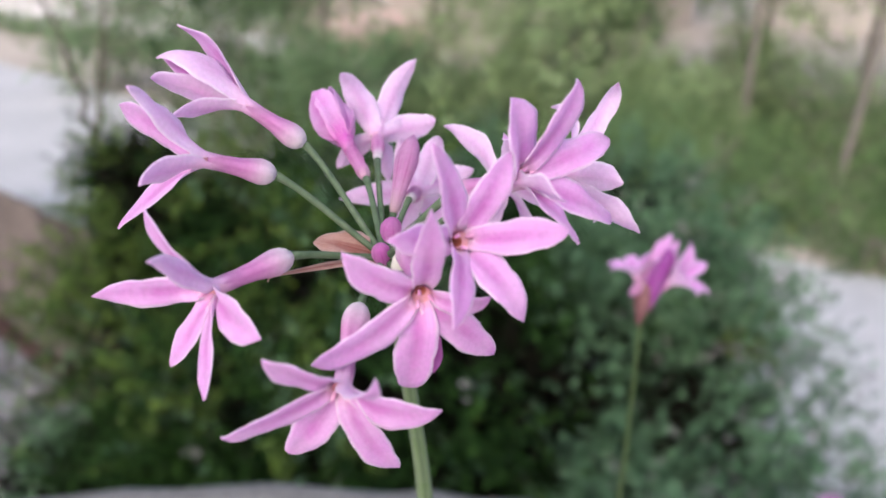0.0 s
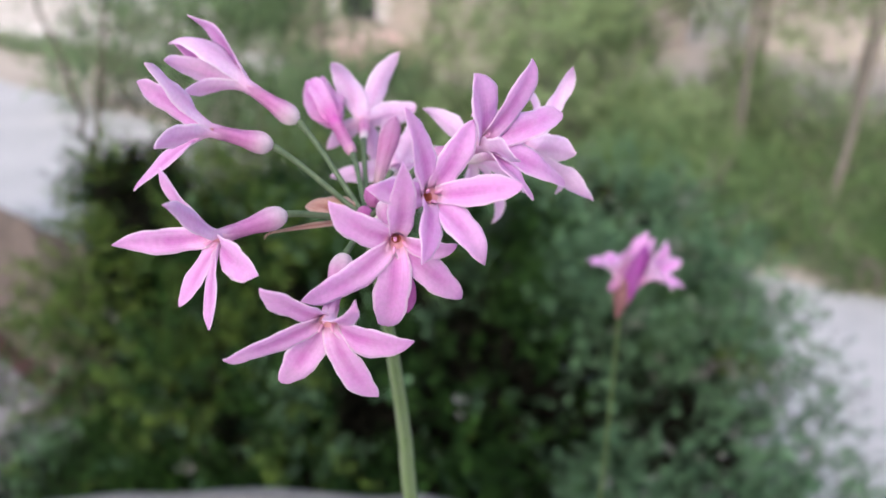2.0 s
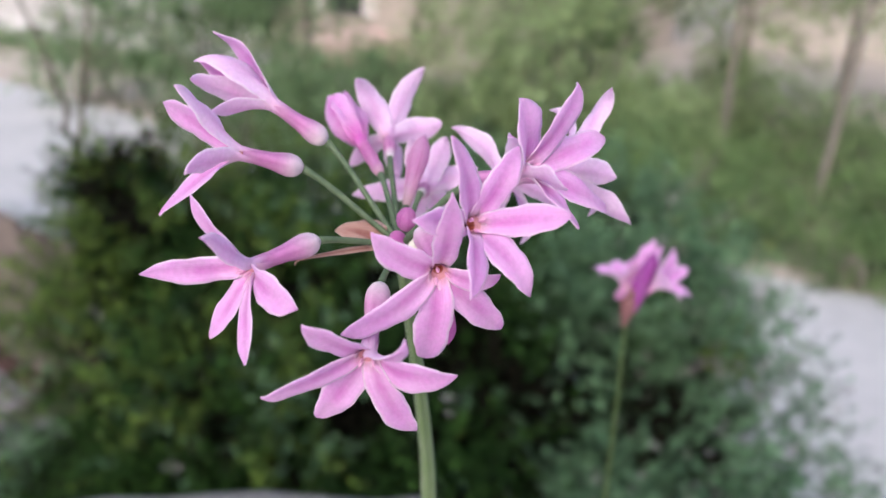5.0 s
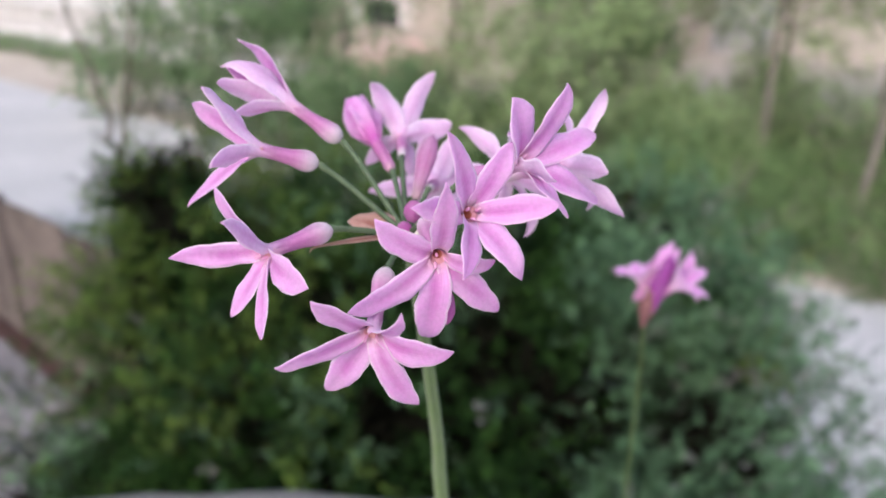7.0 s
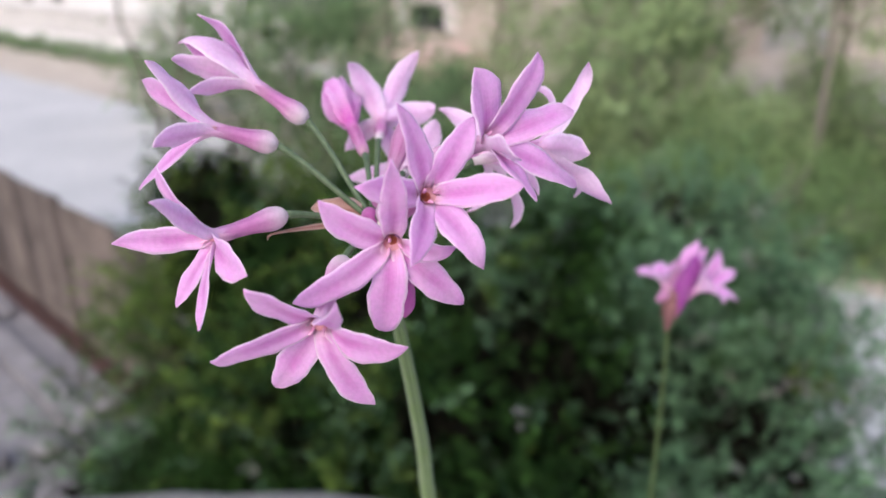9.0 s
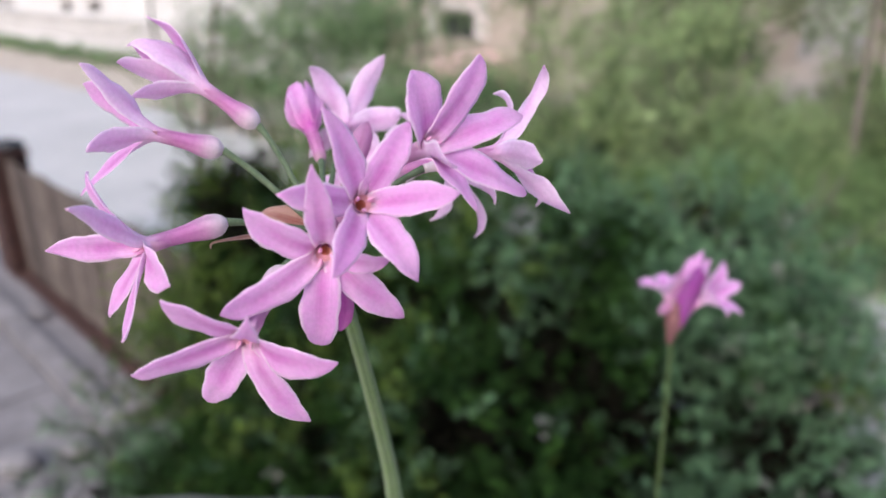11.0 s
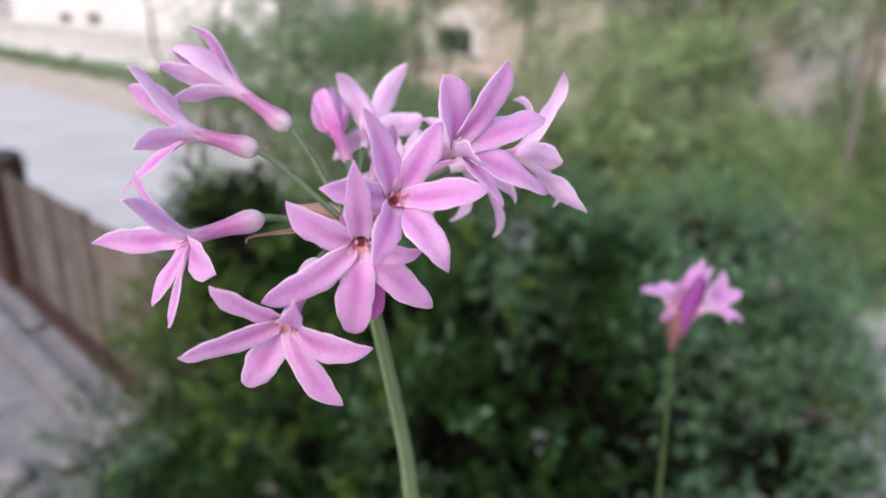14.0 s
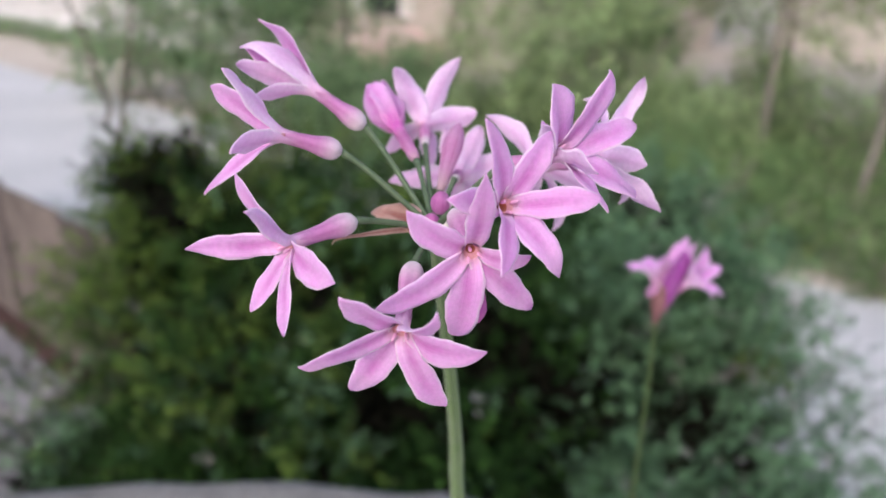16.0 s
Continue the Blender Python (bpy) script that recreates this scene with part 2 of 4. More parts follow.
def tube(points, radii, sides=10, cap=True):
    """A tapered round tube along a line of points: vertices, faces, uvs (u round from -1 to 1, v along)."""
    p = np.asarray(points, float)
    r = np.broadcast_to(np.asarray(radii, float), (len(p),))
    tang = np.gradient(p, axis=0)
    tang /= np.linalg.norm(tang, axis=1)[:, None]
    ref = np.array([0.31, 0.92, 0.23]) if abs(tang[0] @ [0.31, 0.92, 0.23]) < 0.9 else np.array([1.0, 0, 0])
    verts, uv = [], []
    for i in range(len(p)):
        x = ref - (ref @ tang[i]) * tang[i]
        x /= np.linalg.norm(x)
        ref = x
        y = np.cross(tang[i], x)
        for k in range(sides):
            a = 2 * math.pi * k / sides
            verts.append(p[i] + r[i] * (math.cos(a) * x + math.sin(a) * y))
            uv.append((math.cos(3 * a), i / (len(p) - 1)))
    faces = [(i * sides + k, i * sides + (k + 1) % sides, (i + 1) * sides + (k + 1) % sides, (i + 1) * sides + k) for i in range(len(p) - 1) for k in range(sides)]
    if cap:
        faces += [tuple(range(sides))[::-1], tuple((len(p) - 1) * sides + k for k in range(sides))]
    return verts, faces, uv


def curve(a, b, c, d, n):
    """Points of a cubic curve with these four controls."""
    t = np.linspace(0, 1, n)[:, None]
    a, b, c, d = (np.asarray(v, float) for v in (a, b, c, d))
    return (1 - t) ** 3 * a + 3 * (1 - t) ** 2 * t * b + 3 * (1 - t) * t**2 * c + t**3 * d


def box(x0, x1, y0, y1, z0, z1, bevel=0.0, turn=0.0, at=(0, 0, 0)):
    """A bevelled box, turned about z and moved."""
    bm = bmesh.new()
    bmesh.ops.create_cube(bm, size=1)
    for v in bm.verts:
        v.co = Vector(((x0 + x1) / 2 + v.co.x * (x1 - x0), (y0 + y1) / 2 + v.co.y * (y1 - y0), (z0 + z1) / 2 + v.co.z * (z1 - z0)))
    if bevel:
        bmesh.ops.bevel(bm, geom=bm.edges[:], offset=bevel, segments=2, affect="EDGES")
    bmesh.ops.transform(bm, matrix=pose(*at, 0, 0, turn), verts=bm.verts)
    bm.verts.index_update()
    out = [tuple(v.co) for v in bm.verts], [tuple(v.index for v in f.verts) for f in bm.faces]
    bm.free()
    return out


def joined(*pieces):
    verts, faces = [], []
    for v, f, *_ in pieces:
        faces += [tuple(i + len(verts) for i in face) for face in f]
        verts += [tuple(p) for p in v]
    return verts, faces


def leaves(centre, along, size, rng, wide=0.5, droop=0.25):
    """Folded pointed leaves: four corners and a raised rib each, from arrays of places, directions and lengths."""
    n = len(centre)
    along = along / np.linalg.norm(along, axis=1)[:, None]
    side = np.cross(along, rng.normal(size=(n, 3)) * 0.6 + [0, 0, 1.0])
    side /= np.linalg.norm(side, axis=1)[:, None] + 1e-9
    up = np.cross(side, along)
    s = size[:, None]
    base = centre
    left = centre + along * s * 0.45 + side * s * wide * 0.5 + up * s * 0.09
    right = centre + along * s * 0.45 - side * s * wide * 0.5 + up * s * 0.09
    mid = centre + along * s * 0.5
    tip = centre + along * s - up * s * droop * rng.uniform(0.2, 1.2, (n, 1))
    verts = np.stack([base, left, tip, right, mid], 1).reshape(-1, 3)
    i = np.arange(n)[:, None] * 5
    faces = np.concatenate([np.stack([i + 0, i + 4, i + 1], -1), np.stack([i + 1, i + 4, i + 2], -1), np.stack([i + 0, i + 3, i + 4], -1), np.stack([i + 3, i + 2, i + 4], -1)], 1).reshape(-1, 3)
    return verts, faces.tolist()


def sprays(starts, ways, rng, count=7, length=0.12, leaf=0.035, wide=0.5):
    """Twig ends that carry leaves in turn on both sides."""
    n = len(starts)
    ways = ways / np.linalg.norm(ways, axis=1)[:, None]
    k = np.tile(np.arange(count), n)
    s, w = np.repeat(starts, count, 0), np.repeat(ways, count, 0)
    out = np.cross(w, rng.normal(size=(n * count, 3)))
    out /= np.linalg.norm(out, axis=1)[:, None] + 1e-9
    place = s + w * (length * (k + rng.uniform(0, 0.6, n * count)) / count)[:, None]
    return leaves(place, w * 0.55 + out * 0.85 + [0, 0, -0.12], leaf * rng.uniform(0.6, 1.25, n * count), rng, wide)


# the road and what lines it run along ALONG; ACROSS points from the garden over the road
ALONG, ACROSS = np.array([0.775, -0.632, 0.0]), np.array([0.632, 0.775, 0.0])
ROAD_TURN = math.degrees(math.atan2(-0.632, 0.775))


def lane(n, s, z=0.0):
    return n * ACROSS + s * ALONG + np.array([0, 0, z])


def sheet(name, n0, n1, s0, s1, z, mat, label, rough_edge=0.0, step=0.5, thick=0.0, kind="structure", category="ground", seed=1):
    """A strip of ground along the road, with an uneven edge on both sides."""
    rng = np.random.default_rng(seed)
    k = int((s1 - s0) / step) + 1
    s = np.linspace(s0, s1, k)
    wob = np.convolve(rng.normal(size=(k + 6)), np.ones(7) / 7, "valid") * rough_edge
    wob2 = np.convolve(rng.normal(size=(k + 6)), np.ones(7) / 7, "valid") * rough_edge
    v = [lane(n0 + a, t, z) for a, t in zip(wob, s)] + [lane(n1 + a, t, z) for a, t in zip(wob2, s)]
    f = [(i, i + 1, k + i + 1, k + i) for i in range(k - 1)]
    if thick:
        m = len(v)
        v += [p - np.array([0, 0, thick]) for p in v]
        f += [(i, m + i, m + i + 1, i + 1) for i in range(k - 1)] + [(k + i + 1, m + k + i + 1, m + k + i, k + i) for i in range(k - 1)]
        f += [(0, k, m + k, m), (k - 1, m + k - 1, m + 2 * k - 1, 2 * k - 1)]
    return tagged(part(name, v, f, mat), label, category, kind=kind)

# ---- the large structure ----
g = 400.0
k = 40
line = np.sign(np.linspace(-1, 1, k + 1)) * np.abs(np.linspace(-1, 1, k + 1)) ** 2.2 * g
gv = [(x, y, 0.0) for y in line for x in line]
gf = [(j * (k + 1) + i, j * (k + 1) + i + 1, (j + 1) * (k + 1) + i + 1, (j + 1) * (k + 1) + i) for j in range(k) for i in range(k)]
tagged(part("ground", gv, gf, M_GROUND), "bare dry earth with faint stains, reaching the horizon", "ground", kind="structure")
sheet("road", 1.9, 6.0, -40, 30, 0.012, M_ROAD, "pale grey dusty concrete road with worn edges", 0.25, seed=2)
sheet("verge", 6.1, 12.2, -9, 30, 0.008, M_VERGE, "green grassy verge beside the road", 0.5, seed=3)
sheet("pavement", -6.0, 1.46, -14, -3.3, 0.006, M_SLAB, "grey paved yard inside the fence", 0.0, seed=4)

sheet("flower_bed", -2.6, 1.75, -3.25, 3.2, 0.006, M_SOIL, "dark soil of the bed under the bush", 0.2, seed=7)

# curved retaining wall of the raised bed, and the soil behind it
CX, CY, R_OUT, R_IN, TOP = -0.16, -0.745, 1.20, 1.06, 2.052


def ring_wall():
    prof = [(R_OUT, 0.0), (R_OUT, TOP - 0.012), (R_OUT - 0.004, TOP - 0.003), (R_OUT - 0.014, TOP), (R_IN + 0.014, TOP), (R_IN + 0.004, TOP - 0.003), (R_IN, TOP - 0.012), (R_IN, 1.90)]
    sides = 160
    v, f = [], []
    rng = np.random.default_rng(5)
    for i in range(sides):
        a = 2 * math.pi * i / sides
        for r, z in prof:
            w = rng.normal() * 0.0015 if z > 1.9 else 0
            v.append((CX + (r + w) * math.cos(a), CY + (r + w) * math.sin(a), z + w))
    m = len(prof)
    for i in range(sides):
        j = (i + 1) % sides
        f += [(i * m + q, j * m + q, j * m + q + 1, i * m + q + 1) for q in range(m - 1)]
    return v, f


tagged(part("retaining_wall", *ring_wall(), M_CONCRETE, smooth=True), "weathered grey concrete rim of a curved raised planter", "planter wall", kind="structure")
# out of view: pale planter soil added as a reflector below the petals
rng = np.random.default_rng(6)
sv, sf = [(CX, CY, 1.975)], []
rings, sides = 14, 64
for i in range(1, rings + 1):
    for q in range(sides):
        a, r = 2 * math.pi * q / sides, (R_IN - 0.004) * i / rings
        sv.append((CX + r * math.cos(a), CY + r * math.sin(a), 1.975 + rng.normal() * 0.006))
sf += [(0, 1 + q, 1 + (q + 1) % sides) for q in range(sides)]
for i in range(rings - 1):
    sf += [(1 + i * sides + q, 1 + (i + 1) * sides + q, 1 + (i + 1) * sides + (q + 1) % sides, 1 + i * sides + (q + 1) % sides) for q in range(sides)]
tagged(part("soil", sv, sf, M_BOUNCE_SOIL, smooth=True), "unseen soil of the raised planter, made pale to bounce light up", "soil", kind="structure")
# kerb, drain and slabs of the yard
for n0, n1, z, nm, mt, lb in ((0.98, 1.14, 0.09, "kerb", M_SLAB, "grey concrete kerb between yard and fence"), (0.42, 0.50, 0.03, "channel_edge", M_SLAB, "low concrete strip across the paved yard")):
    v, f = joined(*[box(s + 0.004, s + 0.796, n0, n1, 0, z, 0.008, ROAD_TURN) for s in np.arange(-10, -3.4, 0.8)])
    tagged(part(nm, v, f, mt), lb, "kerb", kind="structure")


def paving():
    """Square paving slabs of the yard with open joints, each a little out of level."""
    rng = np.random.default_rng(14)
    root = bpy.data.objects["pavement"]
    for n0, n1 in ((0.515, 0.965), (-0.055, 0.405), (-0.53, -0.07), (-1.005, -0.545), (-1.48, -1.02)):
        for s in np.arange(-9.6, -3.5, 0.475):
            z = 0.024 + rng.uniform(-0.004, 0.003)
            part("slab", *box(s + 0.007 + rng.uniform(0, 0.005), s + 0.468, n0, n1, 0.004, z, 0.006, ROAD_TURN), M_SLAB, root)


paving()

# ---- fence along the road ----
def fence():
    root = thing("fence", lane(1.5, -7.0), "weathered brown boarded fence along the road", "fence")
    rng = np.random.default_rng(8)
    s = -7.03
    board = 0
    while s < -3.55:
        w = rng.uniform(0.15, 0.19)
        h = 1.10 + rng.uniform(-0.015, 0.02)
        v, f = box(s, s + w - 0.016, 1.47, 1.50 + rng.uniform(-0.004, 0.006), 0.05, h, 0.006, ROAD_TURN)
        part("board", v, f, M_BOARDS[int(rng.integers(3))], root)
        s += w
    for z in (0.28, 0.86):
        v, f = box(-7.03, -3.5, 1.515, 1.56, z, z + 0.09, 0.006, ROAD_TURN)
        part("rail", v, f, M_FENCE, root)
    for s in (-5.9, -4.85, -3.75):
        v, f = box(s, s + 0.09, 1.56, 1.65, 0, 0.98, 0.008, ROAD_TURN)
        part("post", v, f, M_POST, root)
    return root


fence()


def gate_post():
    root = thing("gate_post", lane(1.5, -7.3), "dark reddish brown gate post with a grey ball on top", "post")
    part("shaft", *box(-7.52, -7.06, 1.36, 1.66, 0, 1.14, 0.012, ROAD_TURN), M_POST, root)
    part("cap", *box(-7.55, -6.86, 1.40, 1.64, 1.14, 1.18, 0.01, ROAD_TURN), M_POST, root)
    part("finial", *stone(tuple(lane(1.52, -6.99, 1.175)), 0.105, 19), M_DARK, root, "dark grey ball")
    rail = thing("foot_rail", lane(1.42, -5.3), "dark wooden rail along the foot of the fence", "rail")
    part("plank", *box(-7.05, -3.5, 1.38, 1.46, 0.0, 0.10, 0.008, ROAD_TURN), M_POST, rail)




def stone(at, size, seed):
    rng = np.random.default_rng(seed)
    bm = bmesh.new()
    bmesh.ops.create_icosphere(bm, subdivisions=2, radius=1)
    for v in bm.verts:
        n = 1 + 0.22 * noise.noise(v.co * 1.7 + Vector((seed, 0, 0)))
        v.co = Vector((v.co.x * size * 1.3 * n, v.co.y * size * n, max(v.co.z, -0.7) * size * 0.55 * n))
    low = min(v.co.z for v in bm.verts)
    for v in bm.verts:
        v.co += Vector(at) - Vector((0, 0, low))
    out = [tuple(v.co) for v in bm.verts], [tuple(v.index for v in f.verts) for f in bm.faces]
    bm.free()
    return out


gate_post()
for i, (x, y, s) in enumerate(((-2.79, 2.97, 0.11), (-2.54, 3.15, 0.08), (-2.5, 2.75, 0.07), (-3.05, 2.95, 0.04), (-3.92, 4.82, 0.07), (-4.08, 4.98, 0.05), (-2.42, 3.6, 0.10))):
    tagged(part("stone", *stone((x, y, 0.022), s, i + 3), M_SLAB), "rough pale grey stone lying on the paving", "stone", "stones on the paving")


# ---- bush, trees, grass ----
def lumpy(rng, n, centre, radii, lobes, shell=(0.72, 1.03)):
    """Places and outward ways near the skin of a lumpy rounded mass made of a main body and lobes."""
    bodies = [(np.array(centre, float), np.array(radii, float))] + lobes
    area = np.array([r[0] * r[1] + r[1] * r[2] + r[0] * r[2] for _, r in bodies])
    pick = rng.choice(len(bodies), n, p=area / area.sum())
    way = rng.normal(size=(n, 3))
    way /= np.linalg.norm(way, axis=1)[:, None]
    c = np.array([b[0] for b in bodies])[pick]
    r = np.array([b[1] for b in bodies])[pick]
    p = c + way * r * rng.uniform(*shell, (n, 1))
    out = way / r
    out /= np.linalg.norm(out, axis=1)[:, None]
    return p, out


def bush():
    rng = np.random.default_rng(11)
    root = thing("bush", (-0.3, 2.7, 0), "large dense dark green shrub with small glossy leaves", "bush")
    body, size = np.array([-0.24, 2.75, 0.80]), np.array([1.42, 1.02, 0.80])
    lobes = []
    for _ in range(90):
        a, e = rng.uniform(0, 2 * math.pi), rng.uniform(-0.45, 1.4)
        d = np.array([math.cos(a) * math.cos(e), math.sin(a) * math.cos(e), math.sin(e)]) * size
        lobes.append((body + d * rng.uniform(0.86, 1.06), np.array([1, 1, 0.85]) * rng.uniform(0.10, 0.27)))
    for c, r in (((-1.34, 2.40, 0.36), 0.46), ((-1.50, 2.9, 0.35), 0.40), ((0.88, 1.95, 0.42), 0.42), ((0.62, 1.75, 0.55), 0.40), ((0.75, 3.2, 1.25), 0.42), ((-0.9, 3.2, 1.3), 0.40), ((-1.28, 2.8, 0.95), 0.34), ((-1.3, 3.1, 1.15), 0.40), ((0.92, 2.6, 1.05), 0.33), ((1.05, 3.0, 1.0), 0.33), ((0.88, 2.2, 0.82), 0.28), ((-1.38, 3.15, 1.5), 0.28), ((-1.55, 3.25, 1.40), 0.22), ((-1.72, 2.62, 0.20), 0.34), ((-1.95, 2.75, 0.12), 0.26), ((-1.25, 2.95, 1.36), 0.28), ((-1.42, 3.1, 1.2), 0.30), ((-1.52, 2.80, 1.14), 0.28), ((-1.46, 2.84, 1.34), 0.22), ((-1.56, 2.76, 0.90), 0.26), ((-1.70, 2.66, 0.64), 0.24), ((-1.88, 2.70, 0.36), 0.24), ((-2.08, 2.80, 0.16), 0.20), ((-1.38, 2.86, 1.56), 0.16), ((-1.98, 2.55, 0.52), 0.26), ((-1.80, 2.72, 0.74), 0.24), ((-2.16, 3.02, 0.28), 0.26), ((0.96, 2.50, 1.36), 0.22), ((1.10, 2.42, 1.14), 0.26), ((1.20, 2.34, 0.88), 0.28), ((1.32, 2.28, 0.62), 0.30), ((1.44, 2.25, 0.36), 0.30)):
        lobes.append((np.array(c), np.array([1, 1, 0.9]) * r))
    p, out = lumpy(rng, 25000, body, size * 0.9, lobes, (0.60, 1.03))
    # near-black leaf fill added to paint the shade behind the outer shoots
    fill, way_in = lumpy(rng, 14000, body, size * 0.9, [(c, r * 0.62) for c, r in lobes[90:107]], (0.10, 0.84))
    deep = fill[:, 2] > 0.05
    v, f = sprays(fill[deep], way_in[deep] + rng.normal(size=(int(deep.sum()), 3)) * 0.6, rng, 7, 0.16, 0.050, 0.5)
    tagged(part("inner_shade_leaves", v, f, M_INNER_SHADE, root, "near-black leaves that paint the shade inside the crown"), kind="stuff")
    # pockets between the clumps of shoots, and patches of darker and younger leaves
    depth = np.linalg.norm((p - body) / size, axis=1)
    outward = (p - body) / np.linalg.norm(p - body, axis=1)[:, None]
    clump = np.array([noise.noise(Vector(q) * 6.0) + 0.35 * noise.noise(Vector(q) * 11.0) for q in outward])
    keep = (p[:, 2] > 0.05) & ~((clump < 0.02 - 0.24 * (p[:, 0] > 0.45)) & (depth > 0.60) & (rng.random(len(p)) < 0.97))
    keep &= rng.random(len(p)) < np.interp(p[:, 0], [-1.9, -1.6, 1.0, 1.45], [0.40, 1.0, 1.0, 0.40])
    p, out = p[keep], out[keep]
    way = out + rng.normal(size=p.shape) * 0.45 + [0, 0, 0.25]
    patch = np.array([noise.noise(Vector(q) * 3.0 + Vector((5, 1, 3))) * 1.3 + 0.8 * noise.noise(Vector(q) * 7.0) for q in p])
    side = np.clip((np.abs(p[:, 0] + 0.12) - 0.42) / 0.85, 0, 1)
    # random patches, plus shade low down and light on top put into leaf tone
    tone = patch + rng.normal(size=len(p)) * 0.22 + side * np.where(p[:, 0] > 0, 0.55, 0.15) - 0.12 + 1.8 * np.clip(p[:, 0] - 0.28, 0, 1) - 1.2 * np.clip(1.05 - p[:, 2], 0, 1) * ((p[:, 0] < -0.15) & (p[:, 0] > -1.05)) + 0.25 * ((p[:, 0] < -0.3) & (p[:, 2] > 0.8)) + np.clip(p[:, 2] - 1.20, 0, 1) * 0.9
    dark_shaded, young = tone < 0.30, (tone >= 0.30) & (p[:, 0] + rng.normal(size=len(p)) * 0.35 < -0.35) & (p[:, 2] + rng.normal(size=len(p)) * 0.15 > 0.85)
    # pale leaves, mostly at the right, where they also paint in leaf highlights
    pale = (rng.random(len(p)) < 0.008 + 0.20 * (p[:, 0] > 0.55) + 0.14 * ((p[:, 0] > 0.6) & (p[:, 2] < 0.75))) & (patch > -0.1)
    # low leaves left of the middle take the dark colour as painted shade
    dark_shaded |= (tone < 1.3) & (p[:, 2] < 0.85) & (p[:, 0] < -0.2) & (p[:, 0] > -1.5)
    dark_shaded, young = dark_shaded & ~pale, young & ~pale & ~dark_shaded
    grey = ~dark_shaded & ~young & ~pale
    v, f = sprays(p[pale], way[pale], rng, 4, 0.12, 0.036, 0.5)
    tagged(part("pale_fleck_leaves", v, f, M_LEAF_PALE, root, "pale dry leaves, some painted in place of highlights"), kind="stuff")
    v, f = sprays(p[dark_shaded], way[dark_shaded], rng, 13, 0.16, 0.032, 0.48)
    tagged(part("crown", v, f, M_LEAF, root, "small dark green leaves, also set low down in place of shade"), kind="stuff")
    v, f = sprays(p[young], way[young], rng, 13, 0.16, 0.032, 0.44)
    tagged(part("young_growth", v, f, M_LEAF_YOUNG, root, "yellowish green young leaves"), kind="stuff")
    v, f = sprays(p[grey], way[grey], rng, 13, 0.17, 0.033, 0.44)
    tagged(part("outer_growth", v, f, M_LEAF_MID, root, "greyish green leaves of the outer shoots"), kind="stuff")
    # long shoots that stand out from the crown
    ends, ways = [], []
    for i in range(190):
        a, e = rng.uniform(0, 2 * math.pi), rng.uniform(0.15, 1.2)
        d = np.array([math.cos(a) * math.cos(e), math.sin(a) * math.cos(e), math.sin(e)])
        o = body + d * size * rng.uniform(0.9, 1.12)
        w = d + rng.normal(size=3) * 0.35 + [0, 0, 0.45]
        w /= np.linalg.norm(w)
        tip = o + w * rng.uniform(0.14, 0.34)
        if d[1] < 0.15 and -0.75 < d[0] < 0.8:
            continue
        part("shoot", *tube(curve(o - w * 0.1, o, tip - [0, 0, 0.02], tip, 6), np.linspace(0.004, 0.0015, 6), 5)[:2], M_TWIG, root)
        for q in np.linspace(0.0, 0.9, 5):
            ends.append(o + (tip - o) * q), ways.append(w + rng.normal(size=3) * 0.4)
    v, f = sprays(np.array(ends), np.array(ways), rng, 8, 0.11, 0.034, 0.46)
    tagged(part("shoot_leaves", v, f, M_LEAF_YOUNG, root, "yellowish green leaves of the long shoots"), kind="stuff")
    for i in range(18):
        a = rng.uniform(0, 2 * math.pi)
        tip = np.array([body[0] + math.cos(a) * rng.uniform(0.3, 0.9), body[1] + math.sin(a) * rng.uniform(0.2, 0.6), rng.uniform(0.7, 1.25)])
        foot = np.array([body[0] + rng.normal() * 0.15, body[1] + rng.normal() * 0.12, 0])
        pts = curve(foot, foot + [0, 0, 0.4], tip - [0, 0, 0.2], tip, 10) + rng.normal(size=(10, 3)) * 0.008
        pts[0, 2] = 0
        part("branch", *tube(pts, np.linspace(0.022, 0.005, 10), 7)[:2], M_TWIG, root)


bush()


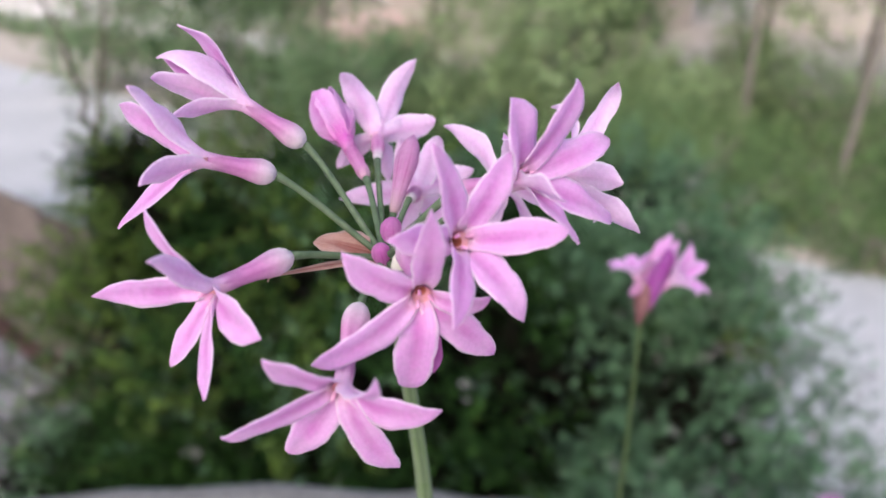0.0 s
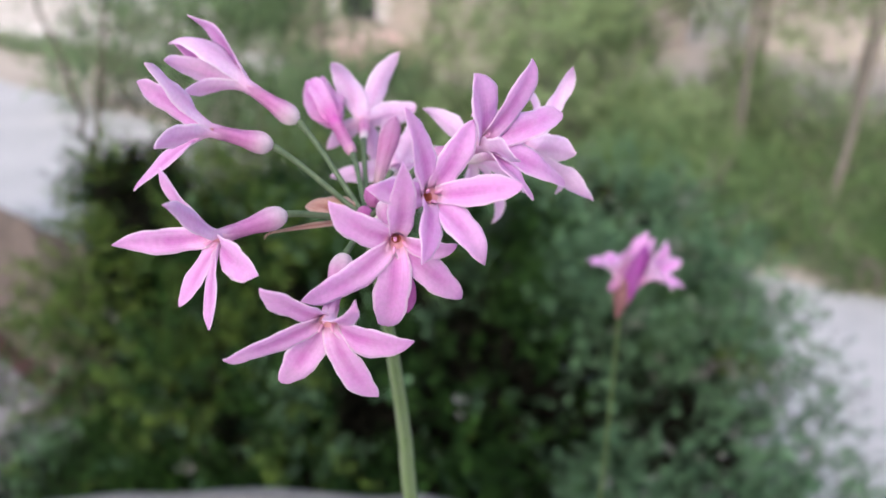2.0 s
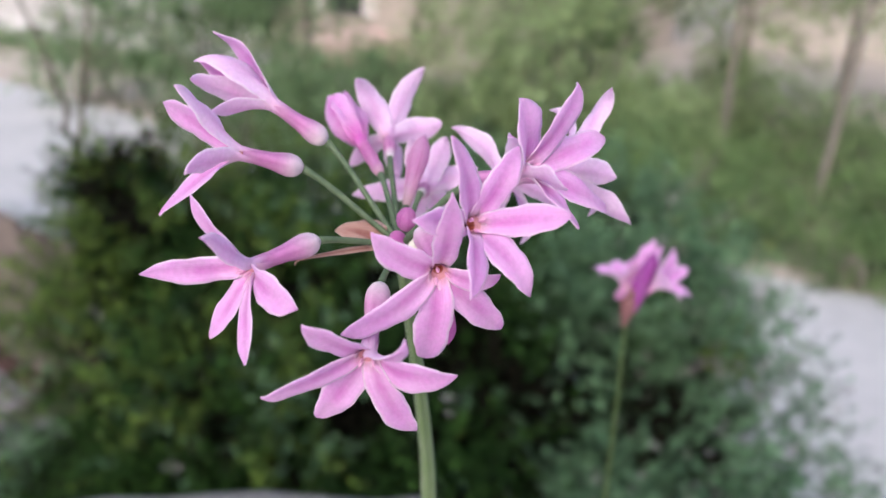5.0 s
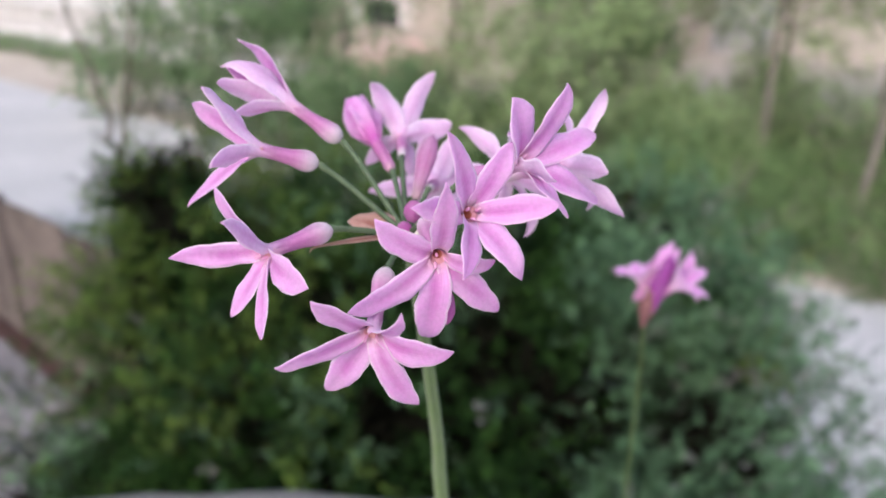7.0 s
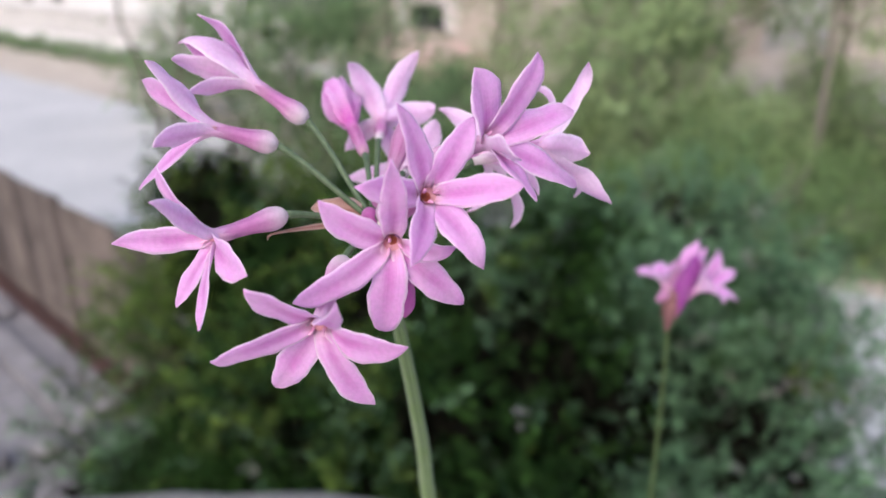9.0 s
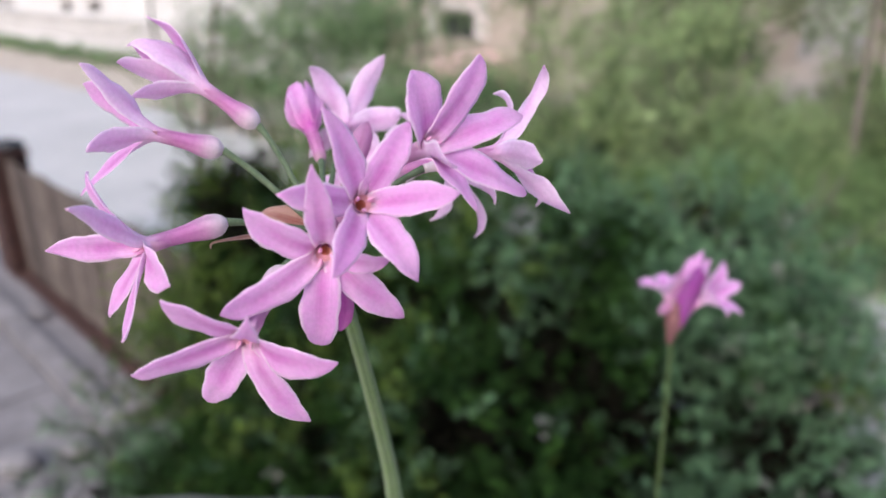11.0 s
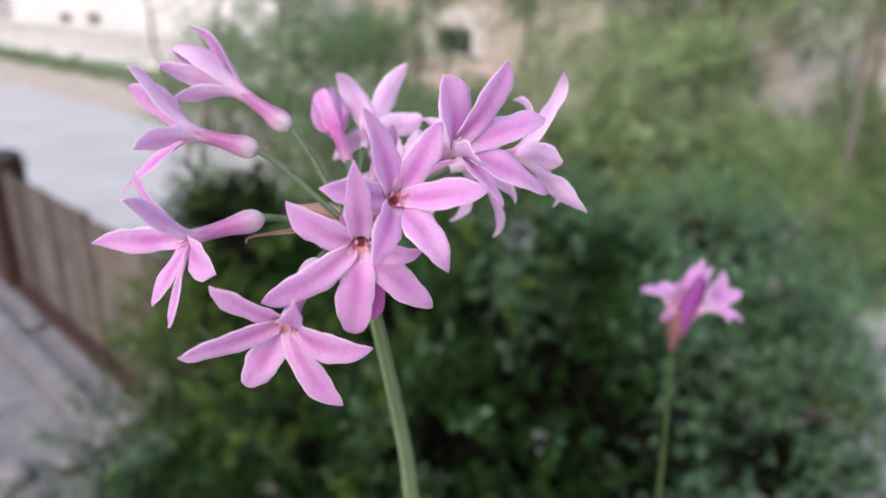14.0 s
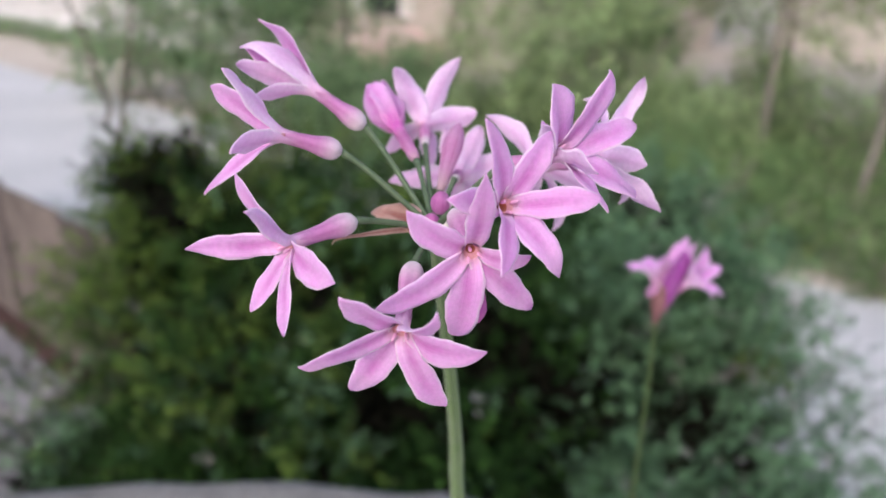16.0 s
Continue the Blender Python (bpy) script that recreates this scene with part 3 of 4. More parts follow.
def tree(at, height, lean, spread, seed, girth=0.08, leaf_count=900, clear=0.35, leaf=0.05, fork=False, label="slender tree with pale bark and thin yellowish green foliage", mat=M_TREE_LEAF):
    """A tapered trunk, limbs that fork off it and an open crown of leaf sprays at their ends."""
    rng = np.random.default_rng(seed)
    root = thing("tree", (*at, 0), label, "tree")
    base = np.array([*at, 0.0])
    top = base + np.array([lean[0], lean[1], height])
    n = 14
    pts = curve(base, base + [lean[0] * 0.2, lean[1] * 0.2, height * 0.4], top - [0, 0, height * 0.3], top, n)
    pts[1:] += np.cumsum(rng.normal(size=(n - 1, 3)) * [0.012, 0.012, 0], 0)
    part("trunk", *tube(pts, girth * np.linspace(1, 0.18, n) ** 0.8, 10)[:2], M_BARK, root, smooth=True)
    ends, ways = [], []
    limbs = 9 if not fork else 5
    for i in range(limbs):
        t = clear + (1 - clear) * (i + rng.uniform(0, 0.8)) / limbs
        o = pts[min(int(t * (n - 1)), n - 2)]
        a = i * 2.4 + rng.uniform(-0.4, 0.4)
        reach = spread * (1.15 - 0.6 * t) * rng.uniform(0.7, 1.1)
        e = o + np.array([math.cos(a) * reach, math.sin(a) * reach, reach * rng.uniform(0.45, 1.1)])
        limb = curve(o, o + (e - o) * [0.3, 0.3, 0.15], o + (e - o) * [0.75, 0.75, 0.55], e, 9)
        limb[1:] += rng.normal(size=(8, 3)) * 0.012
        part("limb", *tube(limb, girth * 0.42 * np.linspace(1, 0.15, 9), 6)[:2], M_BARK, root)
        for _ in range(leaf_count // limbs // 14):
            off = rng.normal(size=3) * spread * [0.30, 0.30, 0.24]
            clump = limb[rng.integers(3, 9)] + off
            for _ in range(14):
                near = rng.normal(size=3) * [0.15, 0.15, 0.12]
                ends.append(clump + near), ways.append(off * 0.4 + near + rng.normal(size=3) * 0.1 + [0, 0, -0.05])
    ends, ways = np.array(ends), np.array(ways)
    keep = ends[:, 2] > 0.3
    v, f = sprays(ends[keep], ways[keep], rng, 6, 0.20, leaf, 0.42)
    part("crown", v, f, mat, root)
    return root


def shrub(at, size, seed, count, leaf, mat, label, gaps=0.0):
    """A loose rounded shrub: several stems and an uneven crown of leaf sprays."""
    rng = np.random.default_rng(seed)
    root = thing("shrub", (*at, 0), label, "shrub")
    body, size = np.array([at[0], at[1], size[2] * 0.95]), np.array(size, float)
    lobes = []
    for _ in range(26):
        a, e = rng.uniform(0, 2 * math.pi), rng.uniform(-0.8, 1.4)
        d = np.array([math.cos(a) * math.cos(e), math.sin(a) * math.cos(e), math.sin(e)]) * size
        lobes.append((body + d * rng.uniform(0.8, 1.1), size.mean() * np.array([1, 1, 0.9]) * rng.uniform(0.16, 0.36)))
    p, out = lumpy(rng, count, body, size * 0.85, lobes, (0.45, 1.05))
    hole = np.sin(p[:, 0] * 3.1 + seed) * np.sin(p[:, 2] * 3.7 + seed * 2) * np.sin(p[:, 1] * 2.3)
    clump = np.array([noise.noise(Vector(q) * 2.3 + Vector((seed, 0, 0))) + 0.5 * noise.noise(Vector(q) * 5.1) for q in p])
    keep = (p[:, 2] > 0.05) & (hole > -1 + gaps) & ((clump > -0.06 - 0.3 * (gaps == 0)) | (rng.random(len(p)) < 0.12))
    p, out = p[keep], out[keep]
    v, f = sprays(p, out + rng.normal(size=p.shape) * 0.5 + [0, 0, 0.15], rng, 6, leaf * 3.4, leaf, 0.45)
    tagged(part("crown", v, f, mat, root), kind="stuff")
    for i in range(7):
        a = rng.uniform(0, 2 * math.pi)
        tip = body + np.array([math.cos(a) * size[0] * 0.7, math.sin(a) * size[1] * 0.7, size[2] * rng.uniform(0.2, 0.8)])
        foot = np.array([at[0] + rng.normal() * 0.12, at[1] + rng.normal() * 0.12, 0.0])
        pts = curve(foot, foot + [0, 0, 0.5], tip - [0, 0, 0.3], tip, 10)
        part("stem", *tube(pts, np.linspace(0.03, 0.006, 10), 7)[:2], M_BARK, root)


tree((3.60, 6.70), 4.8, (0.55, 0.4), 1.0, 21, 0.042, 1000, 0.42, 0.07)
tree((3.45, 8.80), 5.0, (0.15, 0.3), 1.2, 22, 0.050, 1800, 0.32, 0.075)
tree((5.6, 10.4), 5.4, (0.3, 0.2), 1.7, 28, 0.055, 2600, 0.26, 0.08)
tree((5.0, 12.2), 5.2, (-0.2, 0.2), 1.6, 36, 0.05, 2400, 0.26, 0.08)
tree((7.4, 11.4), 5.2, (-0.2, 0.2), 1.7, 37, 0.05, 2400, 0.26, 0.08)
tree((-0.35, 11.9), 4.8, (0.1, 0.2), 1.1, 38, 0.05, 650, 0.3, 0.08)
tree((2.55, 11.2), 5.0, (-0.1, 0.2), 1.4, 29, 0.08, 1700, 0.18, 0.08)
tree((0.85, 10.5), 4.4, (0.1, 0.2), 1.2, 33, 0.06, 1300, 0.2, 0.08)
tree((1.75, 11.6), 4.8, (0.2, 0.1), 1.4, 30, 0.07, 1800, 0.16, 0.08)
tree((-3.9, 10.9), 4.6, (0.1, 0.2), 1.3, 34, 0.06, 1900, 0.14, 0.08, label="slender tree with dull green foliage across the road", mat=M_SHRUB_LEAF)
tree((-1.9, 11.6), 4.6, (-0.1, 0.2), 1.2, 35, 0.06, 1500, 0.22, 0.08, label="slender tree with dull green foliage across the road", mat=M_SHRUB_LEAF)


def sapling(at, fork_z, tips, seed):
    """A young tree that forks into thin bare stems with a few leaves."""
    rng = np.random.default_rng(seed)
    root = thing("sapling", (*at, 0), "thin forked sapling with nearly bare stems", "tree")
    fork = np.array([*at, fork_z])
    part("trunk", *tube(curve((*at, 0.0), (at[0] + 0.03, at[1], fork_z * 0.4), fork - [0.02, 0, 0.3], fork, 10), np.linspace(0.032, 0.024, 10), 8)[:2], M_TWIG, root)
    ends, ways = [], []
    for tip in tips:
        tip = np.array(tip, float)
        line = curve(fork, fork + (tip - fork) * [0.35, 0.35, 0.25], fork + (tip - fork) * [0.7, 0.7, 0.65], tip, 12)
        line[1:] += rng.normal(size=(11, 3)) * 0.012
        part("limb", *tube(line, np.linspace(0.018, 0.005, 12), 7)[:2], M_TWIG, root)
        for i in range(4, 12, 2):
            e = line[i] + rng.normal(size=3) * 0.16 + [0, 0, 0.10]
            part("twig", *tube(curve(line[i], line[i] + (e - line[i]) * 0.4, e - [0, 0, 0.03], e, 6), np.linspace(0.006, 0.002, 6), 5)[:2], M_TWIG, root)
            for _ in range(11):
                ends.append(e + rng.normal(size=3) * 0.11), ways.append(rng.normal(size=3) + [0, 0, 0.3])
    v, f = sprays(np.array(ends), np.array(ways), rng, 5, 0.12, 0.04, 0.45)
    tagged(part("crown", v, f, M_SHRUB_LEAF, root), kind="stuff")


sapling((-2.02, 4.05), 1.46, [(-2.24, 4.05, 2.75), (-1.76, 4.1, 2.7)], 26)
DARK_SHRUB, PALE_SHRUB = "dense dull green shrub across the road", "airy yellowish green shrub on the road verge"
shrub((-2.7, 9.8), (1.15, 0.9, 1.10), 41, 2300, 0.075, M_SHRUB_LEAF, DARK_SHRUB)
shrub((-5.6, 12.6), (1.0, 0.9, 1.0), 49, 1300, 0.085, M_SHRUB_LEAF, DARK_SHRUB, 0.3)
shrub((-1.25, 8.9), (1.15, 0.9, 0.66), 42, 2000, 0.07, M_SHRUB_LEAF, DARK_SHRUB)
shrub((0.25, 9.3), (0.95, 0.9, 0.80), 43, 2000, 0.08, M_TREE_LEAF, PALE_SHRUB, 0.35)
shrub((1.45, 8.9), (1.05, 0.9, 1.00), 44, 2400, 0.08, M_TREE_LEAF, PALE_SHRUB, 0.35)
shrub((2.5, 8.3), (0.8, 0.7, 0.50), 45, 1500, 0.055, M_TREE_LEAF, PALE_SHRUB, 0.3)
shrub((4.3, 8.9), (0.9, 0.8, 0.50), 46, 1200, 0.055, M_TREE_LEAF, PALE_SHRUB, 0.35)
shrub((3.9, 9.9), (0.6, 0.6, 0.62), 55, 900, 0.07, M_TREE_LEAF, PALE_SHRUB, 0.3)
shrub((2.15, 10.2), (0.6, 0.6, 0.9), 54, 1100, 0.07, M_SHRUB_LEAF, DARK_SHRUB, 0.3)
shrub((-1.55, 4.7), (0.55, 0.45, 0.95), 48, 620, 0.05, M_LEAF, "thin dark shrub beside the fence", 0.45)
shrub((3.35, 5.35), (0.35, 0.3, 0.22), 51, 420, 0.045, M_GRASS, "small green bush at the edge of the road")
shrub((2.75, 6.35), (0.5, 0.4, 0.36), 52, 700, 0.05, M_GRASS, "small green bush at the edge of the road")
shrub((4.25, 6.4), (0.55, 0.4, 0.38), 53, 700, 0.05, M_GRASS, "small green bush on the verge")
shrub((1.75, 6.0), (0.8, 0.55, 0.55), 47, 1500, 0.05, M_GRASS, "low green shrub at the edge of the road")


def low_plants(name, label, count, n_range, s_range, height, leaf, seed, mat, group=""):
    """Tufts of leaves rising from the ground, as one mass."""
    rng = np.random.default_rng(seed)
    n, s = rng.uniform(*n_range, count), rng.uniform(*s_range, count)
    foot = n[:, None] * ACROSS + s[:, None] * ALONG
    lump = 0.5 + 0.5 * np.sin(n * 2.1 + 1.3 * np.sin(s * 1.7)) * np.cos(s * 1.9 + n)
    p = foot + np.array([0, 0, 1.0]) * (rng.uniform(0.02, 1, count) * height * (0.35 + 0.65 * lump))[:, None]
    way = rng.normal(size=(count, 3)) * 0.5 + [0, 0, 0.8]
    v, f = sprays(p, way, rng, 6, height * 0.35, leaf, 0.4)
    return tagged(part(name, v, f, mat), label, "plants", group, "stuff")


low_plants("verge_plants", "low green weeds and grass on the road verge", 12000, (6.15, 11.8), (-8, 6.5), 0.62, 0.065, 31, M_GRASS)
low_plants("hedge", "clipped low green hedge along the far side of the road", 3000, (8.0, 8.7), (-40, -9), 0.55, 0.09, 32, M_SHRUB_LEAF)

# ---- houses over the road ----
def house(name, n, s0, s1, height, depth, mat, label, openings, rim=0.12):
    """A rendered house: walls with real openings in its front, a flat roof slab, dark panes set back in pale frames."""
    root = thing(name, lane(n, (s0 + s1) / 2), label, "house")
    cuts_s = sorted({s0, s1, *[q for o in openings for q in (o[0], o[1])]})
    cuts_z = sorted({0.0, height, *[q for o in openings for q in (o[2], o[3])]})
    bits = []
    for a, b in zip(cuts_s, cuts_s[1:]):
        for c, d in zip(cuts_z, cuts_z[1:]):
            if not any(o[0] <= a and b <= o[1] and o[2] <= c and d <= o[3] for o in openings):
                bits.append(box(a, b, n, n + 0.25, c, d, 0, ROAD_TURN))
    bits += [box(s0, s0 + 0.25, n + 0.25, n + depth, 0, height, 0, ROAD_TURN), box(s1 - 0.25, s1, n + 0.25, n + depth, 0, height, 0, ROAD_TURN), box(s0 + 0.25, s1 - 0.25, n + depth - 0.25, n + depth, 0, height, 0, ROAD_TURN)]
    for piece in bits:
        part("wall", *piece, mat, root)
    part("roof", *box(s0 - 0.3, s1 + 0.3, n - 0.35, n + depth + 0.2, height, height + 0.2, 0.02, ROAD_TURN), M_WHITE, root)
    for a, b, c, d in openings:
        w = part("window", *joined(box(a - rim, a, n - 0.05, n - 0.003, c, d + rim, 0.01, ROAD_TURN), box(b, b + rim, n - 0.05, n - 0.003, c, d + rim, 0.01, ROAD_TURN), box(a, b, n - 0.05, n - 0.003, d, d + rim, 0.01, ROAD_TURN)), M_TRIM, root, "pale surround")
        part("pane", *box(a, b, n + 0.12, n + 0.14, c, d, 0, ROAD_TURN), M_DARK, w)
    return root


house("tan_house", 13.0, -16.5, -8.2, 4.0, 7.0, M_TAN, "tan rendered house with a dark white-framed window", [(-14.05, -12.80, 0.90, 1.50)], 0.42)
house("white_house", 11.5, -44.0, -18.0, 6.5, 8.0, M_WHITE, "long white house behind a low hedge", [(-36.8, -35.4, 1.15, 1.55), (-33.5, -32.1, 1.2, 1.6), (-28.0, -26.8, 2.9, 4.1)])
house("pale_house", 21.0, -7.0, 16.0, 5.0, 8.0, M_CREAM, "cream house beyond bare ground and trees", [(-3.0, -1.6, 0.9, 2.2), (2.0, 3.4, 0.9, 2.2)])


def baluster_wall():
    root = thing("garden_wall", lane(9.6, -26), "low white garden wall with a row of balusters", "wall")
    part("plinth", *box(-42, -12, 9.5, 9.75, 0, 0.45, 0.01, ROAD_TURN), M_WHITE, root)
    part("coping", *box(-42, -12, 9.46, 9.79, 1.2, 1.3, 0.01, ROAD_TURN), M_WHITE, root)
    for s in np.arange(-41.8, -12, 0.42):
        c = lane(9.625, s)
        part("baluster", *tube([c + [0, 0, z] for z in (0.45, 0.55, 0.7, 0.85, 1.05, 1.2)], [0.05, 0.05, 0.095, 0.09, 0.05, 0.06], 8)[:2], M_WHITE, root)


baluster_wall()
tagged(part("mound", *stone((-1.7, 16.6, 0), 0.9, 77), M_PINK), "pinkish heap of sand in front of the house", "heap")

# ---- the flowering plant ----
HEART = np.array([0.0, 0.0, 2.490])


def mm(p):
    return HEART + np.asarray(p, float) * 0.001


def axes(way):
    a = np.asarray(way, float) / np.linalg.norm(way)
    x = np.cross([0, 0, 1.0], a)
    x /= np.linalg.norm(x)
    return x, np.cross(a, x), a


def petal(throat, frame3, turn, open_deg, length, twist_deg, width, rise, sway, rng, rim=1.25, blunt=0.0, lap=False, sleeve=3.0):
    """One tepal: a keeled, lance-shaped blade of some thickness that leaves the throat forwards and arches out to its tip. Millimetres."""
    x, y, a = frame3
    u = math.cos(radians(turn)) * x + math.sin(radians(turn)) * y
    w = np.cross(a, u)
    def toward(deg):
        return math.cos(radians(deg)) * a + math.sin(radians(deg)) * u

    tip = throat + length * toward(open_deg)
    ring = (1.06 + (0.035 if lap else 0.0)) * rim
    foot = throat + ring * u - 2.6 * a
    chord = toward(open_deg)
    normal = np.cross(w, chord)
    normal *= 1 if normal @ a > 0 else -1
    middle = throat + 0.5 * length * chord + rise * normal + sway * w
    pull = 2 * middle - (foot + tip) / 2
    mid1 = 0.55 * (foot + 0.24 * length * a) + 0.45 * (foot + (pull - foot) * 2 / 3)
    mid2 = (8 * middle - foot - tip - 3 * mid1) / 3
    n, m = 19, 9
    line = curve(foot, mid1, mid2, tip, n)
    tang = np.gradient(line, axis=0)
    tang /= np.linalg.norm(tang, axis=1)[:, None]
    t = np.linspace(0, 1, n)
    full, shape = rng.uniform(0.40, 0.52), rng.uniform(1.6, 2.3)
    blunt = blunt or shape
    half = width * 0.5 * (0.34 + 0.66 * np.sin(np.clip(t / full, 0, 1) * math.pi / 2)) * np.clip(1 - ((t - full).clip(0) / (1 - full)) ** blunt, 0, 1) ** 0.9
    half[-1] = length * 0.008
    if sleeve:
        # the claw, fused with the tube of the floret
        claw = np.linspace(-sleeve, 0, 6)[:-1]
        line = np.concatenate([foot + claw[:, None] * a, line])
        tang = np.concatenate([np.tile(a, (5, 1)), tang])
        half = np.concatenate([np.linspace(0.25, 1.0, 6)[:-1] * half[0], half])
        t = np.concatenate([claw / length, t])
        n += 5
    twist = radians(twist_deg) + rng.uniform(-0.12, 0.12)
    turned = twist * np.clip((t - 0.08) / 0.42, 0, 1) ** 1.2
    wave, phase = rng.uniform(0.03, 0.14), rng.uniform(0, 6)
    hooked = rng.uniform(-0.01, 0.065)
    verts, uv = [], []
    for side in (1, -1):
        for i in range(n):
            ww = w * math.cos(turned[i]) + np.cross(tang[i], w) * math.sin(turned[i])
            nn = np.cross(ww, tang[i])
            nn /= np.linalg.norm(nn)
            for j in range(m):
                s = -1 + 2 * j / (m - 1)
                cup = (abs(s) ** 1.6) * 0.16 + 0.07 * math.exp(-((s / 0.22) ** 2)) * -1
                hug = u * ((ring - math.sqrt(max(ring**2 - (s * half[i]) ** 2, 0.0))) * min(1.0, max(0.0, 1.3 - t[i] / 0.25)))
                lift = min(1, max(0.0, 4 * t[i])) * half[i] * (cup + wave * math.sin(phase + 11 * t[i] + 2 * s) * (0.3 + abs(s)))
                thick = (0.16 * (1 - abs(s) ** 3) + 0.03) * min(1, 0.15 + 4 * max(t[i], 0.0))
                hook = -length * hooked * max(0.0, (t[i] - 0.86) / 0.14) ** 2
                verts.append(line[i] + ww * s * half[i] * (1 + 0.06 * math.sin(phase * 2 + 14 * t[i] + (3 if s > 0 else 0)) * abs(s) + 0.035 * math.sin(phase * 5 + 33 * t[i] + (1 if s > 0 else 0)) * abs(s)) - hug - nn * (lift + side * thick + hook))
                uv.append((s, t[i]))
    k = n * m
    faces = []
    for i in range(n - 1):
        for j in range(m - 1):
            q = (i * m + j, i * m + j + 1, (i + 1) * m + j + 1, (i + 1) * m + j)
            faces += [q, tuple(k + c for c in q[::-1])]
        faces += [(i * m, (i + 1) * m, k + (i + 1) * m, k + i * m), (i * m + m - 1, k + i * m + m - 1, k + (i + 1) * m + m - 1, (i + 1) * m + m - 1)]
    faces += [tuple(range(m))[::-1] + tuple(k + j for j in range(m)), tuple((n - 1) * m + j for j in range(m)) + tuple(k + (n - 1) * m + j for j in range(m))[::-1]]
    return [mm(p) for p in verts], faces, uv


FLORETS = 0


def pedicel(base, way, plant, foot=None, width=0.56):
    """The thin green stalk from the heart of the umbel to the foot of a floret or bud."""
    foot = np.array(UMBEL if foot is None else foot, float)
    base = np.array(base, float)
    d = np.linalg.norm(base - foot)
    line = curve(foot, foot + (base - foot) * 0.35 - [0, 0, 0.02 * d], base - np.asarray(way) * d * 0.12 - (base - foot) * 0.18, base, 12)
    r = np.full(12, width)
    r[-2:] = width * 1.1, width * 1.3
    v, f, uv = tube([mm(p) for p in line], r * 0.001, 10)
    part("pedicel", v, f, M_PEDICEL, plant, smooth=True)


def floret(base, throat, petals, plant=None, size=1.0, stalk=True, corona=True, skin=None, swell=1.0):
    """A star floret: swollen foot, narrow tube, dark throat with a small scaly crown, and its tepals (turn, opening, length, twist, width, rise, sway and, if need be, bluntness)."""
    global FLORETS
    FLORETS += 1
    rng = np.random.default_rng(100 + FLORETS)
    plant = plant or PLANT
    base, throat = np.array(base, float), np.array(throat, float)
    fr = axes(throat - base)
    L = np.linalg.norm(throat - base)
    if stalk:
        pedicel(base, fr[2], plant)
    t = np.linspace(0, 1, 18)
    prof = np.interp(t, [0, 0.035, 0.10, 0.22, 0.36, 0.52, 0.75, 0.9, 1.0], [0.75, 1.3 * swell, 1.85 * swell, 2.12 * swell, 1.86 * min(swell, 1), 1.46, 1.27, 1.22, 1.22]) * size
    bend = np.cross(fr[2], [0.3, 0.2, 1.0]) * 0.12
    pts = [base + (throat - base) * q * (1 - 2.7 / L) + bend * math.sin(math.pi * q) for q in t]
    v, f, uv = tube([mm(p) for p in pts], prof * 0.001, 16, cap=False)
    body = part("floret", v, f + [tuple(range(16))[::-1]], M_HALF_TUBE if skin else M_TUBE, plant, "mauve star floret with a swollen pale foot", True, uv)
    cup = [throat + fr[2] * z for z in (-2.70, -3.2, -4.0, -5.0)]
    v, f, uv = tube([mm(p) for p in cup], np.array([0.80, 0.72, 0.50, 0.04]) * 0.001 * size, 14, cap=False)
    part("throat", v, f, M_THROAT, body, "reddish brown throat", True)
    lip = [throat + fr[2] * z for z in (-1.75, -2.05, -2.4, -2.72)]
    v, f, uv = tube([mm(p) for p in lip], np.array([1.29, 1.16, 0.98, 0.79]) * 0.001 * size, 18, cap=False)
    part("corona", v, f, M_LIP, body, "dusky pink ring round the throat", True)
    for k, (turn, open_deg, length, twist, width, rise, sway, *tip) in enumerate(petals):
        v, f, uv = petal(throat, fr, turn, open_deg, length, twist, width, rise, sway, rng, 1.2 * size, tip[0] if tip else 0.0, k % 2)
        ob = part("petal", v, f, skin or M_PETAL, body, smooth=True, uvs=uv)
        if not skin:
            ob.data.materials.append(M_PETAL_BACK)
            u = math.cos(radians(turn)) * fr[0] + math.sin(radians(turn)) * fr[1]
            back = Vector(u * math.cos(radians(open_deg)) - fr[2] * math.sin(radians(open_deg)))
            for face in ob.data.polygons:
                face.material_index = 1 if face.normal.dot(back) < -0.15 else 0
    if corona:
        for k in range(3):
            a = petals[0][0] + 30 + 120 * k
            u = math.cos(radians(a)) * fr[0] + math.sin(radians(a)) * fr[1]
            o = throat + u * 0.98 * size
            line = curve(o - fr[2] * 1.6, o - fr[2] * 0.8, o - fr[2] * 0.25 + u * 0.25, o + u * 0.45 - fr[2] * 0.05, 6)
            v, f, uv = tube([mm(p) for p in line], np.array([0.22, 0.28, 0.28, 0.24, 0.17, 0.06]) * 0.001 * size, 8)
            part("corona_scale", v, f, M_CORONA, body, "small fleshy pale pink scale", True)
    return body


